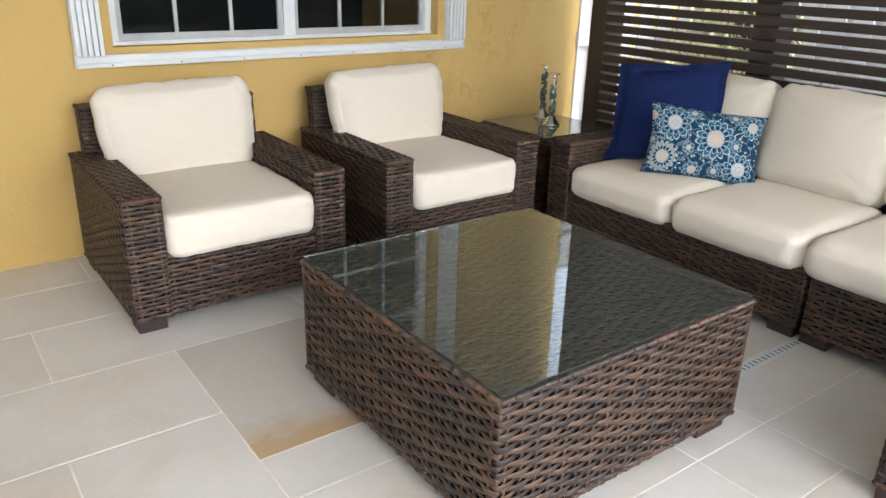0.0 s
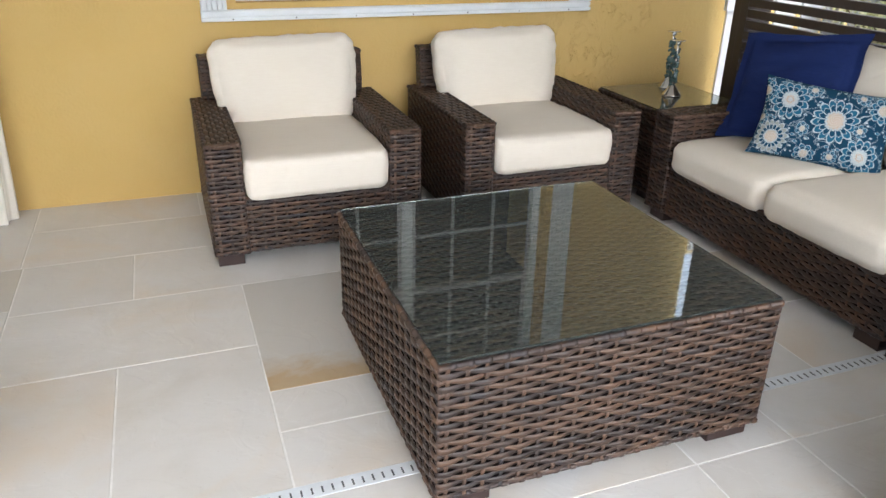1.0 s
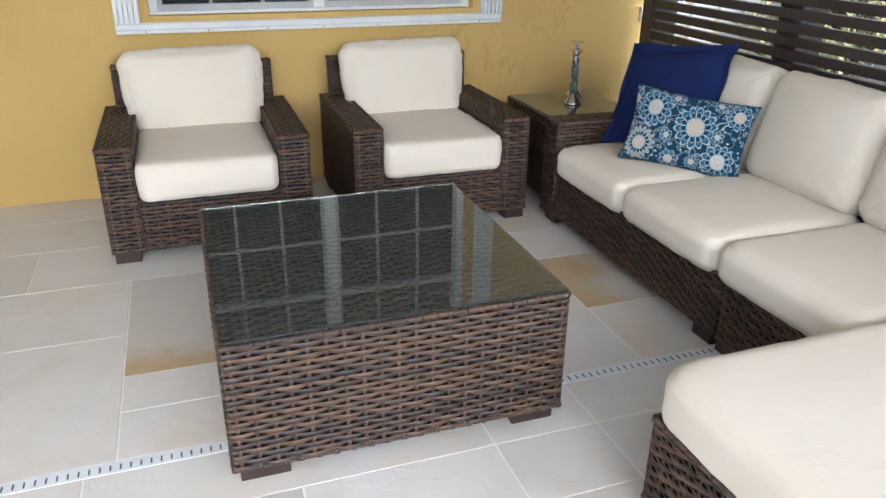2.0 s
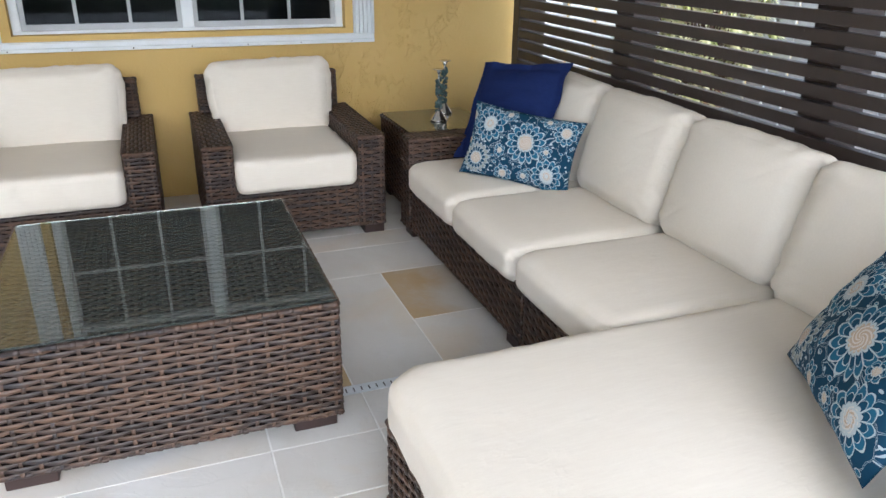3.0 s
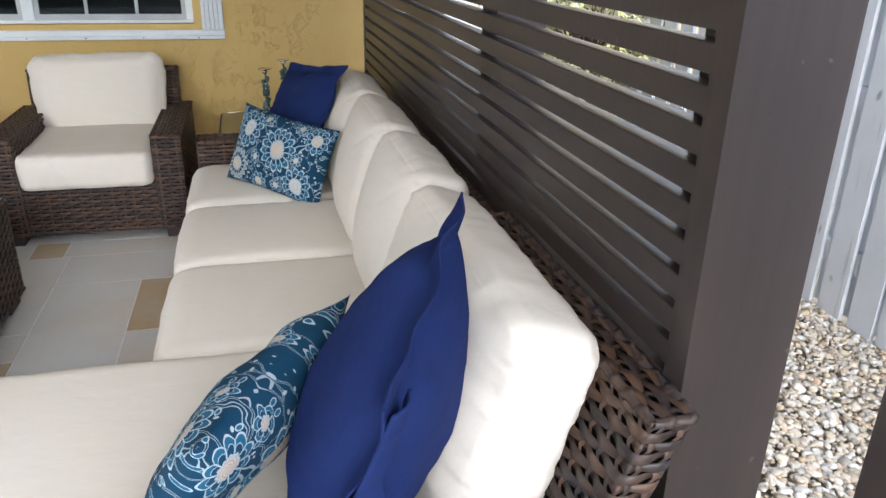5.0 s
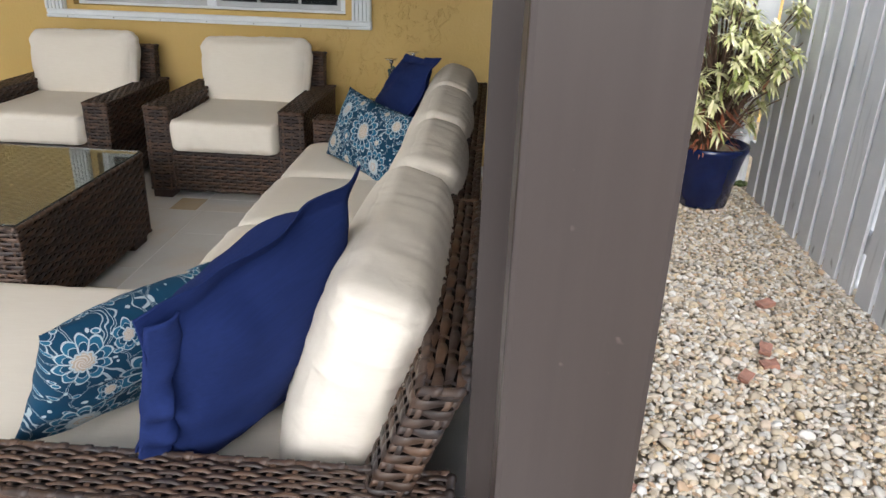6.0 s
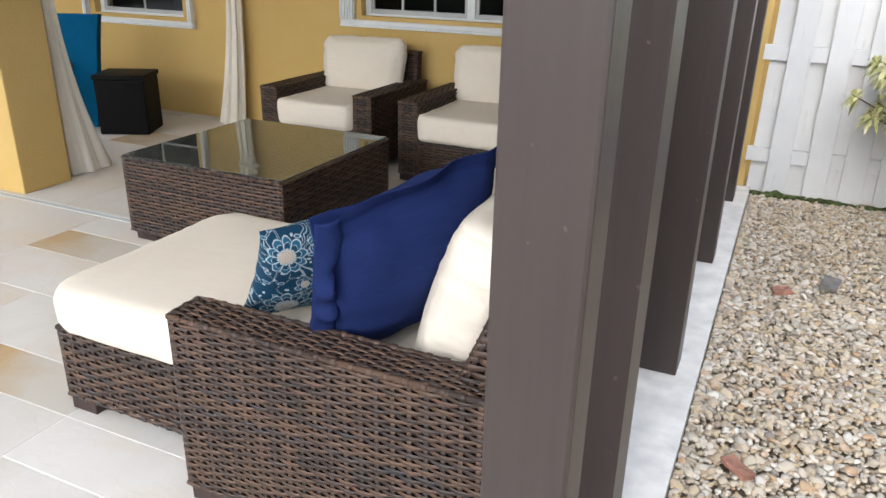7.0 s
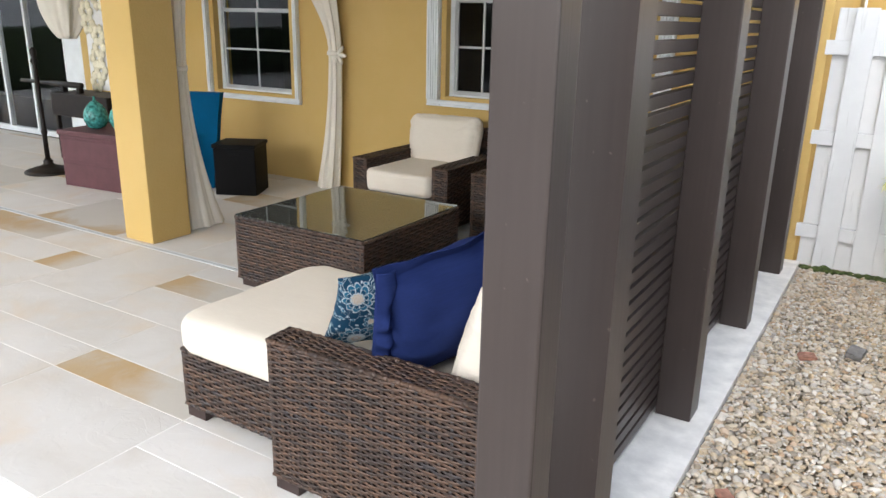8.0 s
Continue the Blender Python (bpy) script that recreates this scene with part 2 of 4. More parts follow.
def floral():
    """Teal cloth printed with round flowers, sprays of leaves and buds."""
    m = Nodes("floral_print_cloth", 0.85, spec=0.15)
    uv = m.coord("UV")
    sep = m.t.nodes.new("ShaderNodeSeparateXYZ")
    warp = m.t.nodes.new("ShaderNodeVectorMath")
    warp.operation = "ADD"
    m.put(warp.inputs[0], uv)
    wn = m.t.nodes.new("ShaderNodeTexNoise")
    m.put(wn.inputs["Vector"], uv)
    wn.inputs["Scale"].default_value = 9.0
    ws = m.t.nodes.new("ShaderNodeVectorMath")
    ws.operation = "SCALE"
    m.put(ws.inputs[0], wn.outputs["Color"])
    ws.inputs["Scale"].default_value = 0.03
    m.put(warp.inputs[1], ws.outputs[0])
    m.put(sep.inputs[0], warp.outputs[0])
    u, v = m.math("MULTIPLY", m.math("SUBTRACT", sep.outputs[0], 0.015), 1.62), m.math("SUBTRACT", sep.outputs[1], 0.015)
    teal, navy, pale, sand, sky = (0.006, 0.052, 0.105), (0.004, 0.030, 0.066), (0.44, 0.51, 0.54), (0.46, 0.37, 0.28), (0.018, 0.115, 0.20)
    c = m.mix(m.noise(uv, 6, 3), navy, teal)

    def where(dx, dy, cx, cy):
        return m.math("SUBTRACT", dx, cx), m.math("SUBTRACT", dy, cy)

    def below(x, e):
        return m.math("LESS_THAN", x, e)

    def band(x, lo, hi):
        return m.math("MULTIPLY", m.math("GREATER_THAN", x, lo), m.math("LESS_THAN", x, hi))

    # sprays of leaves between the flowers
    vor = m.t.nodes.new("ShaderNodeTexVoronoi")
    vor.feature = "DISTANCE_TO_EDGE"
    curl = m.t.nodes.new("ShaderNodeVectorMath")
    curl.operation = "MULTIPLY_ADD"
    cn = m.t.nodes.new("ShaderNodeTexNoise")
    m.put(cn.inputs["Vector"], uv)
    cn.inputs["Scale"].default_value = 5.0
    m.put(curl.inputs[0], cn.outputs["Color"])
    curl.inputs[1].default_value = (0.16, 0.16, 0.0)
    m.put(curl.inputs[2], uv)
    m.put(vor.inputs["Vector"], m.stretch(curl.outputs[0], 1.62, 1.0, 1))
    vor.inputs["Scale"].default_value = 5.5
    c = m.mix(m.math("MULTIPLY", band(vor.outputs["Distance"], 0.016, 0.030), 0.8), c, pale)
    leaf = m.t.nodes.new("ShaderNodeTexVoronoi")
    m.put(leaf.inputs["Vector"], m.stretch(warp.outputs[0], 1.62, 1.9, 1))
    leaf.inputs["Scale"].default_value = 8.5
    c = m.mix(below(leaf.outputs["Distance"], 0.24), c, sky)
    c = m.mix(band(leaf.outputs["Distance"], 0.20, 0.27), c, pale)
    bud = m.t.nodes.new("ShaderNodeTexVoronoi")
    m.put(bud.inputs["Vector"], m.stretch(warp.outputs[0], 1.62, 1.0, 1))
    bud.inputs["Scale"].default_value = 13.0
    c = m.mix(below(bud.outputs["Distance"], 0.17), c, pale)

    for cx, cy, size, petals in ((0.34, 0.72, 0.24, 12), (0.92, 0.56, 0.27, 14), (0.24, 0.24, 0.21, 16), (1.30, 0.20, 0.22, 12),
                                 (0.02, 0.80, 0.15, 10), (1.42, 0.80, 0.17, 10), (0.68, 0.10, 0.13, 8),
                                 (0.60, 0.90, 0.10, 8), (0.58, 0.40, 0.085, 6), (1.22, 0.50, 0.085, 6), (0.98, 0.13, 0.09, 8), (0.03, 0.46, 0.10, 8), (1.16, 0.90, 0.09, 6)):
        dx, dy = where(u, v, cx, cy)
        rad = m.math("SQRT", m.math("ADD", m.math("MULTIPLY", dx, dx), m.math("MULTIPLY", dy, dy)))
        ang = m.math("ARCTAN2", dy, dx)
        wave = m.math("ABSOLUTE", m.math("SINE", m.math("MULTIPLY", ang, petals / 2)))
        edge = m.math("MULTIPLY_ADD", wave, 0.22 * size, 0.78 * size)
        q = m.math("DIVIDE", rad, edge)
        c = m.mix(below(q, 1.02), c, pale)
        c = m.mix(band(q, 0.74, 0.95), c, sky if petals != 16 else (0.30, 0.32, 0.30))
        spoke = m.math("MULTIPLY", band(q, 0.44, 0.94), m.math("LESS_THAN", wave, 0.20))
        c = m.mix(spoke, c, pale)
        petal = m.math("MULTIPLY", band(q, 0.47, 0.71), m.math("GREATER_THAN", wave, 0.30))
        c = m.mix(petal, c, teal)
        c = m.mix(below(q, 0.44), c, pale)
        c = m.mix(below(q, 0.39), c, sand if petals != 12 else pale)
        c = m.mix(band(q, 0.13, 0.24), c, sand)
        dots = m.math("SINE", m.math("MULTIPLY_ADD", rad, 260.0 * 0.22 / size, m.math("MULTIPLY", ang, 5.0)))
        c = m.mix(m.math("MULTIPLY", below(q, 0.36), m.math("MULTIPLY", m.math("GREATER_THAN", dots, 0.2), 0.75)), c, (0.66, 0.61, 0.55))
    c = m.mix(m.math("MULTIPLY", m.noise(m.coord(), 500, 2), 0.18), c, (0.05, 0.09, 0.12))
    m.color(c)
    m.bump(m.noise(m.coord(), 8, 3), 0.2, 0.01)
    return m.mat


STUCCO, WICKER = stucco(), wicker()
# near-black, standing in for the shade in the holes between strands
GAP_SHADE = plain("gap_shade_core", (0.006, 0.0045, 0.004), 0.9, spec=0.1)
CREAM = fabric("cream_outdoor_fabric", (0.71, 0.648, 0.555), (0.76, 0.703, 0.61), bump=0.30)
NAVY = fabric("navy_cotton", (0.0120, 0.0215, 0.086), (0.0175, 0.0300, 0.116), 1200, 0.9, 0.5, 0.0)
FLORAL = floral()
PALE_STONE = stone("pale_sandstone", (0.60, 0.575, 0.535), (0.675, 0.66, 0.635), (0.72, 0.71, 0.695), (0.66, 0.54, 0.40))
RUST_STONE = stone("rust_sandstone", (0.50, 0.35, 0.18), (0.53, 0.41, 0.25), (0.55, 0.48, 0.38), (0.50, 0.32, 0.14))
OCHRE_STONE = stone("ochre_sandstone", (0.48, 0.32, 0.15), (0.50, 0.38, 0.23), (0.51, 0.47, 0.41), (0.49, 0.30, 0.12), (0.555, 0.53, 0.48))
EDGE_STONE = stone("edge_stained_sandstone", (0.48, 0.32, 0.15), (0.50, 0.39, 0.25), (0.51, 0.45, 0.36), (0.49, 0.30, 0.12), (0.56, 0.54, 0.505), 1, (0.0, 0.30))
GROUT = plain("pale_grout", (0.80, 0.79, 0.77), 0.9, vary=0.1)
BROWN = timber_paint("dark_brown_paint", (0.042, 0.0325, 0.029), (0.056, 0.0435, 0.039))
FENCE = fence_paint()
WHITE = plain("white_aluminium", (0.73, 0.77, 0.79), 0.4, vary=0.06, scale=6)
SASH = plain("grey_aluminium", (0.44, 0.46, 0.47), 0.4, vary=0.12, scale=6)
KERB = plain("painted_concrete", (0.79, 0.77, 0.73), 0.8, vary=0.14, scale=9, bump=0.7)
SLOT_DARK = plain("shadowed_slot", (0.01, 0.01, 0.011), 0.9, spec=0.1)
DRAIN = plain("white_plastic", (0.70, 0.74, 0.78), 0.45, vary=0.08)
SLOT = plain("slot_shade_grey", (0.10, 0.11, 0.12), 0.8)
PEBBLE = pebble_stuff()
SOIL = plain("sandy_soil", (0.30, 0.25, 0.18), 0.95, vary=0.4, scale=40, bump=0.5)
GLASS = clear_glass("table_glass", (0.66, 0.74, 0.70), 0.01, 0.975)
PANE = clear_glass("window_glass", (0.85, 0.88, 0.88), ior=1.22)
FEET = plain("dark_resin_foot", (0.035, 0.02, 0.017), 0.45)
CURTAIN = fabric("cream_curtain", (0.76, 0.71, 0.61), (0.82, 0.78, 0.69), 700, 0.9, 0.1, 0.1)
WHITE_CLOTH = fabric("white_cloth", (0.78, 0.78, 0.76), (0.84, 0.84, 0.82), 700, 0.9, 0.1, 0.1)
CHROME = Nodes("polished_silver", 0.12, 1.0).color((0.75, 0.74, 0.70)).mat
BEAD = plain("teal_glass_bead", (0.06, 0.10, 0.095), 0.12, vary=0.6, scale=60)
BLACK = plain("black_plastic", (0.003, 0.003, 0.0035), 0.5, spec=0.1)
BLUE = plain("blue_foam", (0.002, 0.085, 0.20), 0.8, vary=0.12, scale=5, spec=0.1)
POT = plain("cobalt_glaze", (0.005, 0.012, 0.060), 0.15, vary=0.3, scale=8)
PLUM = plain("plum_resin", (0.10, 0.035, 0.042), 0.55, vary=0.15, scale=8)
IRON = plain("dark_iron", (0.016, 0.012, 0.010), 0.5, 0.2, spec=0.3)
TURQ = plain("turquoise_glaze", (0.055, 0.27, 0.25), 0.25, vary=0.75, scale=34)
UNLIT_ROOM = plain("unlit_room_black", (0.03, 0.03, 0.035), 0.9)
CEIL = plain("white_ceiling", (0.87, 0.86, 0.83), 0.9, vary=0.04)
BRICK = plain("broken_terracotta", (0.34, 0.17, 0.12), 0.85, vary=0.35, scale=25, bump=0.4)
SLATE = plain("grey_stone", (0.20, 0.19, 0.18), 0.8, vary=0.3, scale=25, bump=0.4)
BARK = plain("brown_bark", (0.12, 0.075, 0.05), 0.9, vary=0.4, scale=40)
DRY_LEAF = plain("rust_dry_leaf", (0.22, 0.07, 0.03), 0.8, vary=0.4, scale=30)
MOSS = plain("moss", (0.065, 0.09, 0.022), 0.95, vary=0.6, scale=30, bump=0.8)


# ---- building helpers ----
def mesh_from(name, verts, faces, mats, slots=None, smooth=False):
    me = bpy.data.meshes.new(name)
    me.from_pydata(verts, [], faces)
    for k in mats if isinstance(mats, (list, tuple)) else [mats]:
        me.materials.append(k)
    if slots is not None:
        me.polygons.foreach_set("material_index", slots)
    me.polygons.foreach_set("use_smooth", [smooth] * len(me.polygons))
    me.update()
    return me


def part(name, bm, material, parent=None, label="", smooth=False):
    me = bpy.data.meshes.new(name)
    bm.to_mesh(me)
    bm.free()
    me.materials.append(material)
    me.polygons.foreach_set("use_smooth", [smooth] * len(me.polygons))
    ob = new(name, me)
    ob.parent = parent
    return tagged(ob, label)


def raw(name, verts, faces, mats, parent=None, label="", slots=None, smooth=False):
    ob = new(name, mesh_from(name, verts, faces, mats, slots, smooth))
    ob.parent = parent
    return tagged(ob, label)


def thing(name, label, category, group="", kind="", at=(0, 0, 0)):
    ob = new(name)
    ob.location = at
    ob.empty_display_size = 0.1
    return tagged(ob, label, category, group, kind)


def add_box(bm, x0, x1, y0, y1, z0, z1, bevel=0.0):
    m = Matrix.Translation(((x0 + x1) / 2, (y0 + y1) / 2, (z0 + z1) / 2)) @ Matrix.Diagonal((x1 - x0, y1 - y0, z1 - z0, 1))
    made = bmesh.ops.create_cube(bm, size=1, matrix=m)["verts"]
    if bevel:
        edges = list({e for v in made for e in v.link_edges})
        bmesh.ops.bevel(bm, geom=edges, offset=bevel, segments=2, profile=0.6, affect="EDGES")
    return bm


def block(name, dims, material, parent=None, label="", bevel=0.004):
    return part(name, add_box(bmesh.new(), *dims, bevel), material, parent, label)


def turned(profile, steps=28):
    """A bmesh turned about z from (radius, height) pairs."""
    bm = bmesh.new()
    rings = [[bm.verts.new((r * math.cos(2 * math.pi * k / steps), r * math.sin(2 * math.pi * k / steps), z)) for k in range(steps)] for r, z in profile]
    for a, b in zip(rings, rings[1:]):
        for k in range(steps):
            bm.faces.new((a[k], a[(k + 1) % steps], b[(k + 1) % steps], b[k]))
    for ring, flip in ((rings[0], True), (rings[-1], False)):
        bm.faces.new(ring[::-1] if flip else ring)
    return bm


class Weave:
    """Collects woven strands, stakes, rims and a near-black core, painted shade for the gaps, as one mesh."""

    def __init__(self, seed, pitch=0, stake=0):
        self.pitch, self.stake = pitch, stake
        self.v, self.f, self.s, self.rng = [], [], [], random.Random(seed)

    def strip(self, rows):
        base, k = len(self.v), len(rows[0])
        for r in rows:
            self.v.extend(r)
        for i in range(len(rows) - 1):
            for j in range(k - 1):
                a = base + i * k + j
                self.f.append((a, a + 1, a + k + 1, a + k))
                self.s.append(0)

    def panel(self, o, u, v, w, h, pitch=0.0186, stake=0.050, amp=0.0048):
        o, u, v = Vector(o), Vector(u).normalized(), Vector(v).normalized()
        n = u.cross(v)
        pitch, stake = self.pitch or pitch, self.stake or stake
        rows, cols = max(1, round(h / pitch)), max(2, round(w / stake))
        pitch, stake = h / rows, w / cols
        xs = sorted([0.0, 0.004, w - 0.004, w] + [k * stake / 4 for k in range(1, cols * 4)])
        for r in range(rows):
            mid, line = (r + 0.5) * pitch, []
            wob = self.rng.uniform(-0.0008, 0.0008)
            for x in xs:
                wave = math.cos(math.pi * (x / stake - 0.5 + r))
                near = min(x, w - x)
                d = amp * 0.8 * max(-1, min(1, wave * 1.3)) * min(1, near / (0.4 * stake)) + self.rng.uniform(-0.0003, 0.0003)
                # strands bend round the corners
                d -= 0.0065 * max(0, 1 - near / 0.008) ** 2
                half = pitch * (0.40 + 0.10 * wave) if near > 0.008 else pitch * 0.50
                m = mid + wob + self.rng.uniform(-0.0005, 0.0005)
                p = o + u * min(w - 0.002, max(0.002, x)) + n * d
                line.append([p + v * (m - half) - n * 0.0030, p + v * (m - half * 0.80), p + v * (m + half * 0.80), p + v * (m + half) - n * 0.0030])
            self.strip(line)
        for k in range(cols):
            x, line = (k + 0.5) * stake, []
            half = 0.0058
            for i in range(rows * 2 + 1):
                y = min(h, i * pitch / 2)
                wave = math.cos(math.pi * (y / pitch - 0.5 + k + 1)) if i % 2 else 0
                p = o + v * y + u * x + n * (amp * 0.95 * wave + 0.0008)
                line.append([p + u * half - n * 0.002, p + n * 0.0008, p - u * half - n * 0.002])
            self.strip(line)

    def rim(self, a, b, rad=0.0078, step=0.046):
        """A wrapped cane along an edge."""
        a, b = Vector(a), Vector(b)
        d = b - a
        count = max(2, round(d.length / step))
        q = d.to_track_quat("Z", "Y").to_matrix()
        s, t = q @ Vector((1, 0, 0)), q @ Vector((0, 1, 0))
        line = []
        for c in range(count):
            lo = self.rng.uniform(-0.0006, 0.0008)
            # a plain length, then a proud binding wrap
            for e, lift in ((0.01, -0.0012), (0.05, 0.0), (0.60, 0.0), (0.63, 0.0020), (0.92, 0.0020), (0.95, -0.0012)):
                r = rad + lo + lift
                p = a + d * ((c + e) / count)
                line.append([p + (s * math.cos(math.pi * k / 4) + t * math.sin(math.pi * k / 4)) * r for k in range(9)])
        self.strip(line)

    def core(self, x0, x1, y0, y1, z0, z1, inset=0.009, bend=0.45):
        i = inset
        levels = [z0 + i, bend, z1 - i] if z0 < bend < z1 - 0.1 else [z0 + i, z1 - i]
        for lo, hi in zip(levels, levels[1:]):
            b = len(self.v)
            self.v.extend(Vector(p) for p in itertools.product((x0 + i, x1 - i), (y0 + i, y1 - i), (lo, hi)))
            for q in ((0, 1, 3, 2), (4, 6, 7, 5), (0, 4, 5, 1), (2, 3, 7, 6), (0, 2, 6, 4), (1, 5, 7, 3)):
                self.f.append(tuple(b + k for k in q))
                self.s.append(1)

    def box(self, x0, x1, y0, y1, z0, z1, sides="fblrt", rims=True, top_along="y"):
        self.core(x0, x1, y0, y1, z0, z1)
        w, d, h = x1 - x0, y1 - y0, z1 - z0
        if "f" in sides:
            self.panel((x0, y0, z0), (1, 0, 0), (0, 0, 1), w, h)
        if "b" in sides:
            self.panel((x1, y1, z0), (-1, 0, 0), (0, 0, 1), w, h)
        if "l" in sides:
            self.panel((x0, y1, z0), (0, -1, 0), (0, 0, 1), d, h)
        if "r" in sides:
            self.panel((x1, y0, z0), (0, 1, 0), (0, 0, 1), d, h)
        if "t" in sides:
            if top_along == "y":
                self.panel((x1, y0, z1), (0, 1, 0), (-1, 0, 0), d, w)
            else:
                self.panel((x0, y0, z1), (1, 0, 0), (0, 1, 0), w, d)
        if rims:
            e = 0.003
            X, Y, Z = (x0 + e, x1 - e), (y0 + e, y1 - e), z1 - e
            for a, b in (((X[0], Y[0], Z), (X[1], Y[0], Z)), ((X[0], Y[1], Z), (X[1], Y[1], Z)), ((X[0], Y[0], Z), (X[0], Y[1], Z)), ((X[1], Y[0], Z), (X[1], Y[1], Z))):
                self.rim(a, b)
            Z = z0 + 0.004
            for side, a, b in (("f", (x0, y0 + e, Z), (x1, y0 + e, Z)), ("b", (x0, y1 - e, Z), (x1, y1 - e, Z)), ("l", (x0 + e, y0, Z), (x0 + e, y1, Z)), ("r", (x1 - e, y0, Z), (x1 - e, y1, Z))):
                if side in sides:
                    self.rim(a, b, 0.006, 0.05)
        return self

    def shear(self, amount, z0, axis):
        for p in self.v:
            p[axis] += amount * max(0, p.z - z0)
        return self

    def done(self, name, parent, label=""):
        verts = [tuple(p) for p in self.v]
        keep = sorted({i for f, k in zip(self.f, self.s) if k for i in f})
        where = {old: i for i, old in enumerate(keep)}
        body = raw(name, [verts[i] for i in keep], [tuple(where[i] for i in f) for f, k in zip(self.f, self.s) if k], GAP_SHADE, parent, label)
        keep = sorted({i for f, k in zip(self.f, self.s) if not k for i in f})
        where = {old: i for i, old in enumerate(keep)}
        cane = raw("weave", [verts[i] for i in keep], [tuple(where[i] for i in f) for f, k in zip(self.f, self.s) if not k], WICKER, body, "brown resin wicker weave", None, True)
        tagged(cane, kind="stuff")
        return body


def cushion(name, w, d, h, pose_m, parent, label="", rad=0.055, crown=0.02, side=0.012, seed=0, wrinkle=0.004, sag=0.0, mat=None, taper=0.0, corner=0.06, puff=1.0, cuts=27, folds=0.0):
    """A stuffed box cushion, w x d x h about its middle, with a raised seam round both faces; folds: gathers across the narrow ends."""
    bm = bmesh.new()
    bmesh.ops.create_cube(bm, size=2)
    bmesh.ops.subdivide_edges(bm, edges=bm.edges[:], cuts=cuts, use_grid_fill=True)
    half, r = Vector((w / 2, d / 2, h / 2)), min(rad, h * 0.45)
    off = Vector((seed * 3.7, seed * 1.9, seed * 5.3))
    for vert in bm.verts:
        p = vert.co.copy()
        # denser rows of points near the edges
        p = Vector([math.copysign(abs(c) ** 0.72, c) for c in p])
        m = max(abs(p.x), abs(p.y), 1e-6)
        edge = Vector((p.x / m * half.x, p.y / m * half.y, 0))
        hold = Vector((max(-half.x + corner, min(half.x - corner, edge.x)), max(-half.y + corner, min(half.y - corner, edge.y)), 0))
        if (edge - hold).length > corner:
            edge = hold + (edge - hold).normalized() * corner
        side_out = edge.normalized() if m > 0.5 else Vector((0, 0, 0))
        reach = min(half.x, half.y)
        dm, dz = m * reach - (reach - r), abs(p.z) * half.z - (half.z - r)
        q = Vector((edge.x * m, edge.y * m, p.z * half.z))
        out = Vector((0, 0, 0))
        if dm > 0 or dz > 0:
            out = side_out * max(dm, 0) + Vector((0, 0, math.copysign(max(dz, 0), p.z)))
        if dm > 0 and dz > 0:
            k = r / math.hypot(dm, dz) * max(dm, dz) / r
            dm2, dz2 = dm * k, dz * k
            mm = (reach - r + dm2) / reach
            q = Vector((edge.x * mm, edge.y * mm, math.copysign(half.z - r + dz2, p.z)))
        ex, ey, ez = 1 - p.x ** 2, 1 - p.y ** 2, 1 - p.z ** 2
        q.z += math.copysign(crown, p.z) * (abs(p.z) ** 3) * (max(ex, 0) ** puff) * (max(ey, 0) ** puff) - sag * ex * ey
        q.x += math.copysign(side, p.x) * (abs(p.x) ** 3) * max(ey, 0) ** 0.6 * ez
        q.y += math.copysign(side, p.y) * (abs(p.y) ** 3) * max(ex, 0) ** 0.6 * ez
        # creases gather where the seams pull, round the narrow sides
        rim = max(abs(p.x), abs(p.y)) ** 9
        n1 = noise.noise(Vector((q.x * 24, q.y * 24, q.z * 13)) + off) * rim
        n3 = noise.noise(Vector((q.x * 26, q.y * 26, q.z * 6)) + off) * max(abs(p.x), abs(p.y)) ** 5
        n2 = noise.noise(Vector((q.x * 3.2, q.y * 3.2, q.z * 3.2)) + off)
        nn = out.normalized() if out.length > 1e-6 else Vector((0, 0, math.copysign(1, p.z)))
        q += nn * (wrinkle * (n1 + n3 * 0.7 + n2 * 0.9))
        if dm > 0 and dz > 0:
            q += nn * 0.0028 * math.exp(-((math.atan2(dz, dm) - 0.785) / 0.16) ** 2)
        if folds and abs(p.x) > 0.6:
            gather = noise.noise(Vector((q.x * 6, q.y * 44, q.z * 7)) + off) + 0.5 * noise.noise(Vector((q.x * 10, q.y * 80, q.z * 11)) - off)
            q.x += math.copysign(folds * gather * ((abs(p.x) - 0.6) / 0.4) ** 1.5, p.x)
            q.z += folds * 0.9 * gather * (abs(p.x) - 0.6) / 0.4 * math.copysign(1, p.z)
        q.x *= 1 - taper * ((1 - p.y) / 2) ** 2
        vert.co = q
    bmesh.ops.transform(bm, matrix=pose_m, verts=bm.verts)
    return part(name, bm, mat or CREAM, parent, label, True)


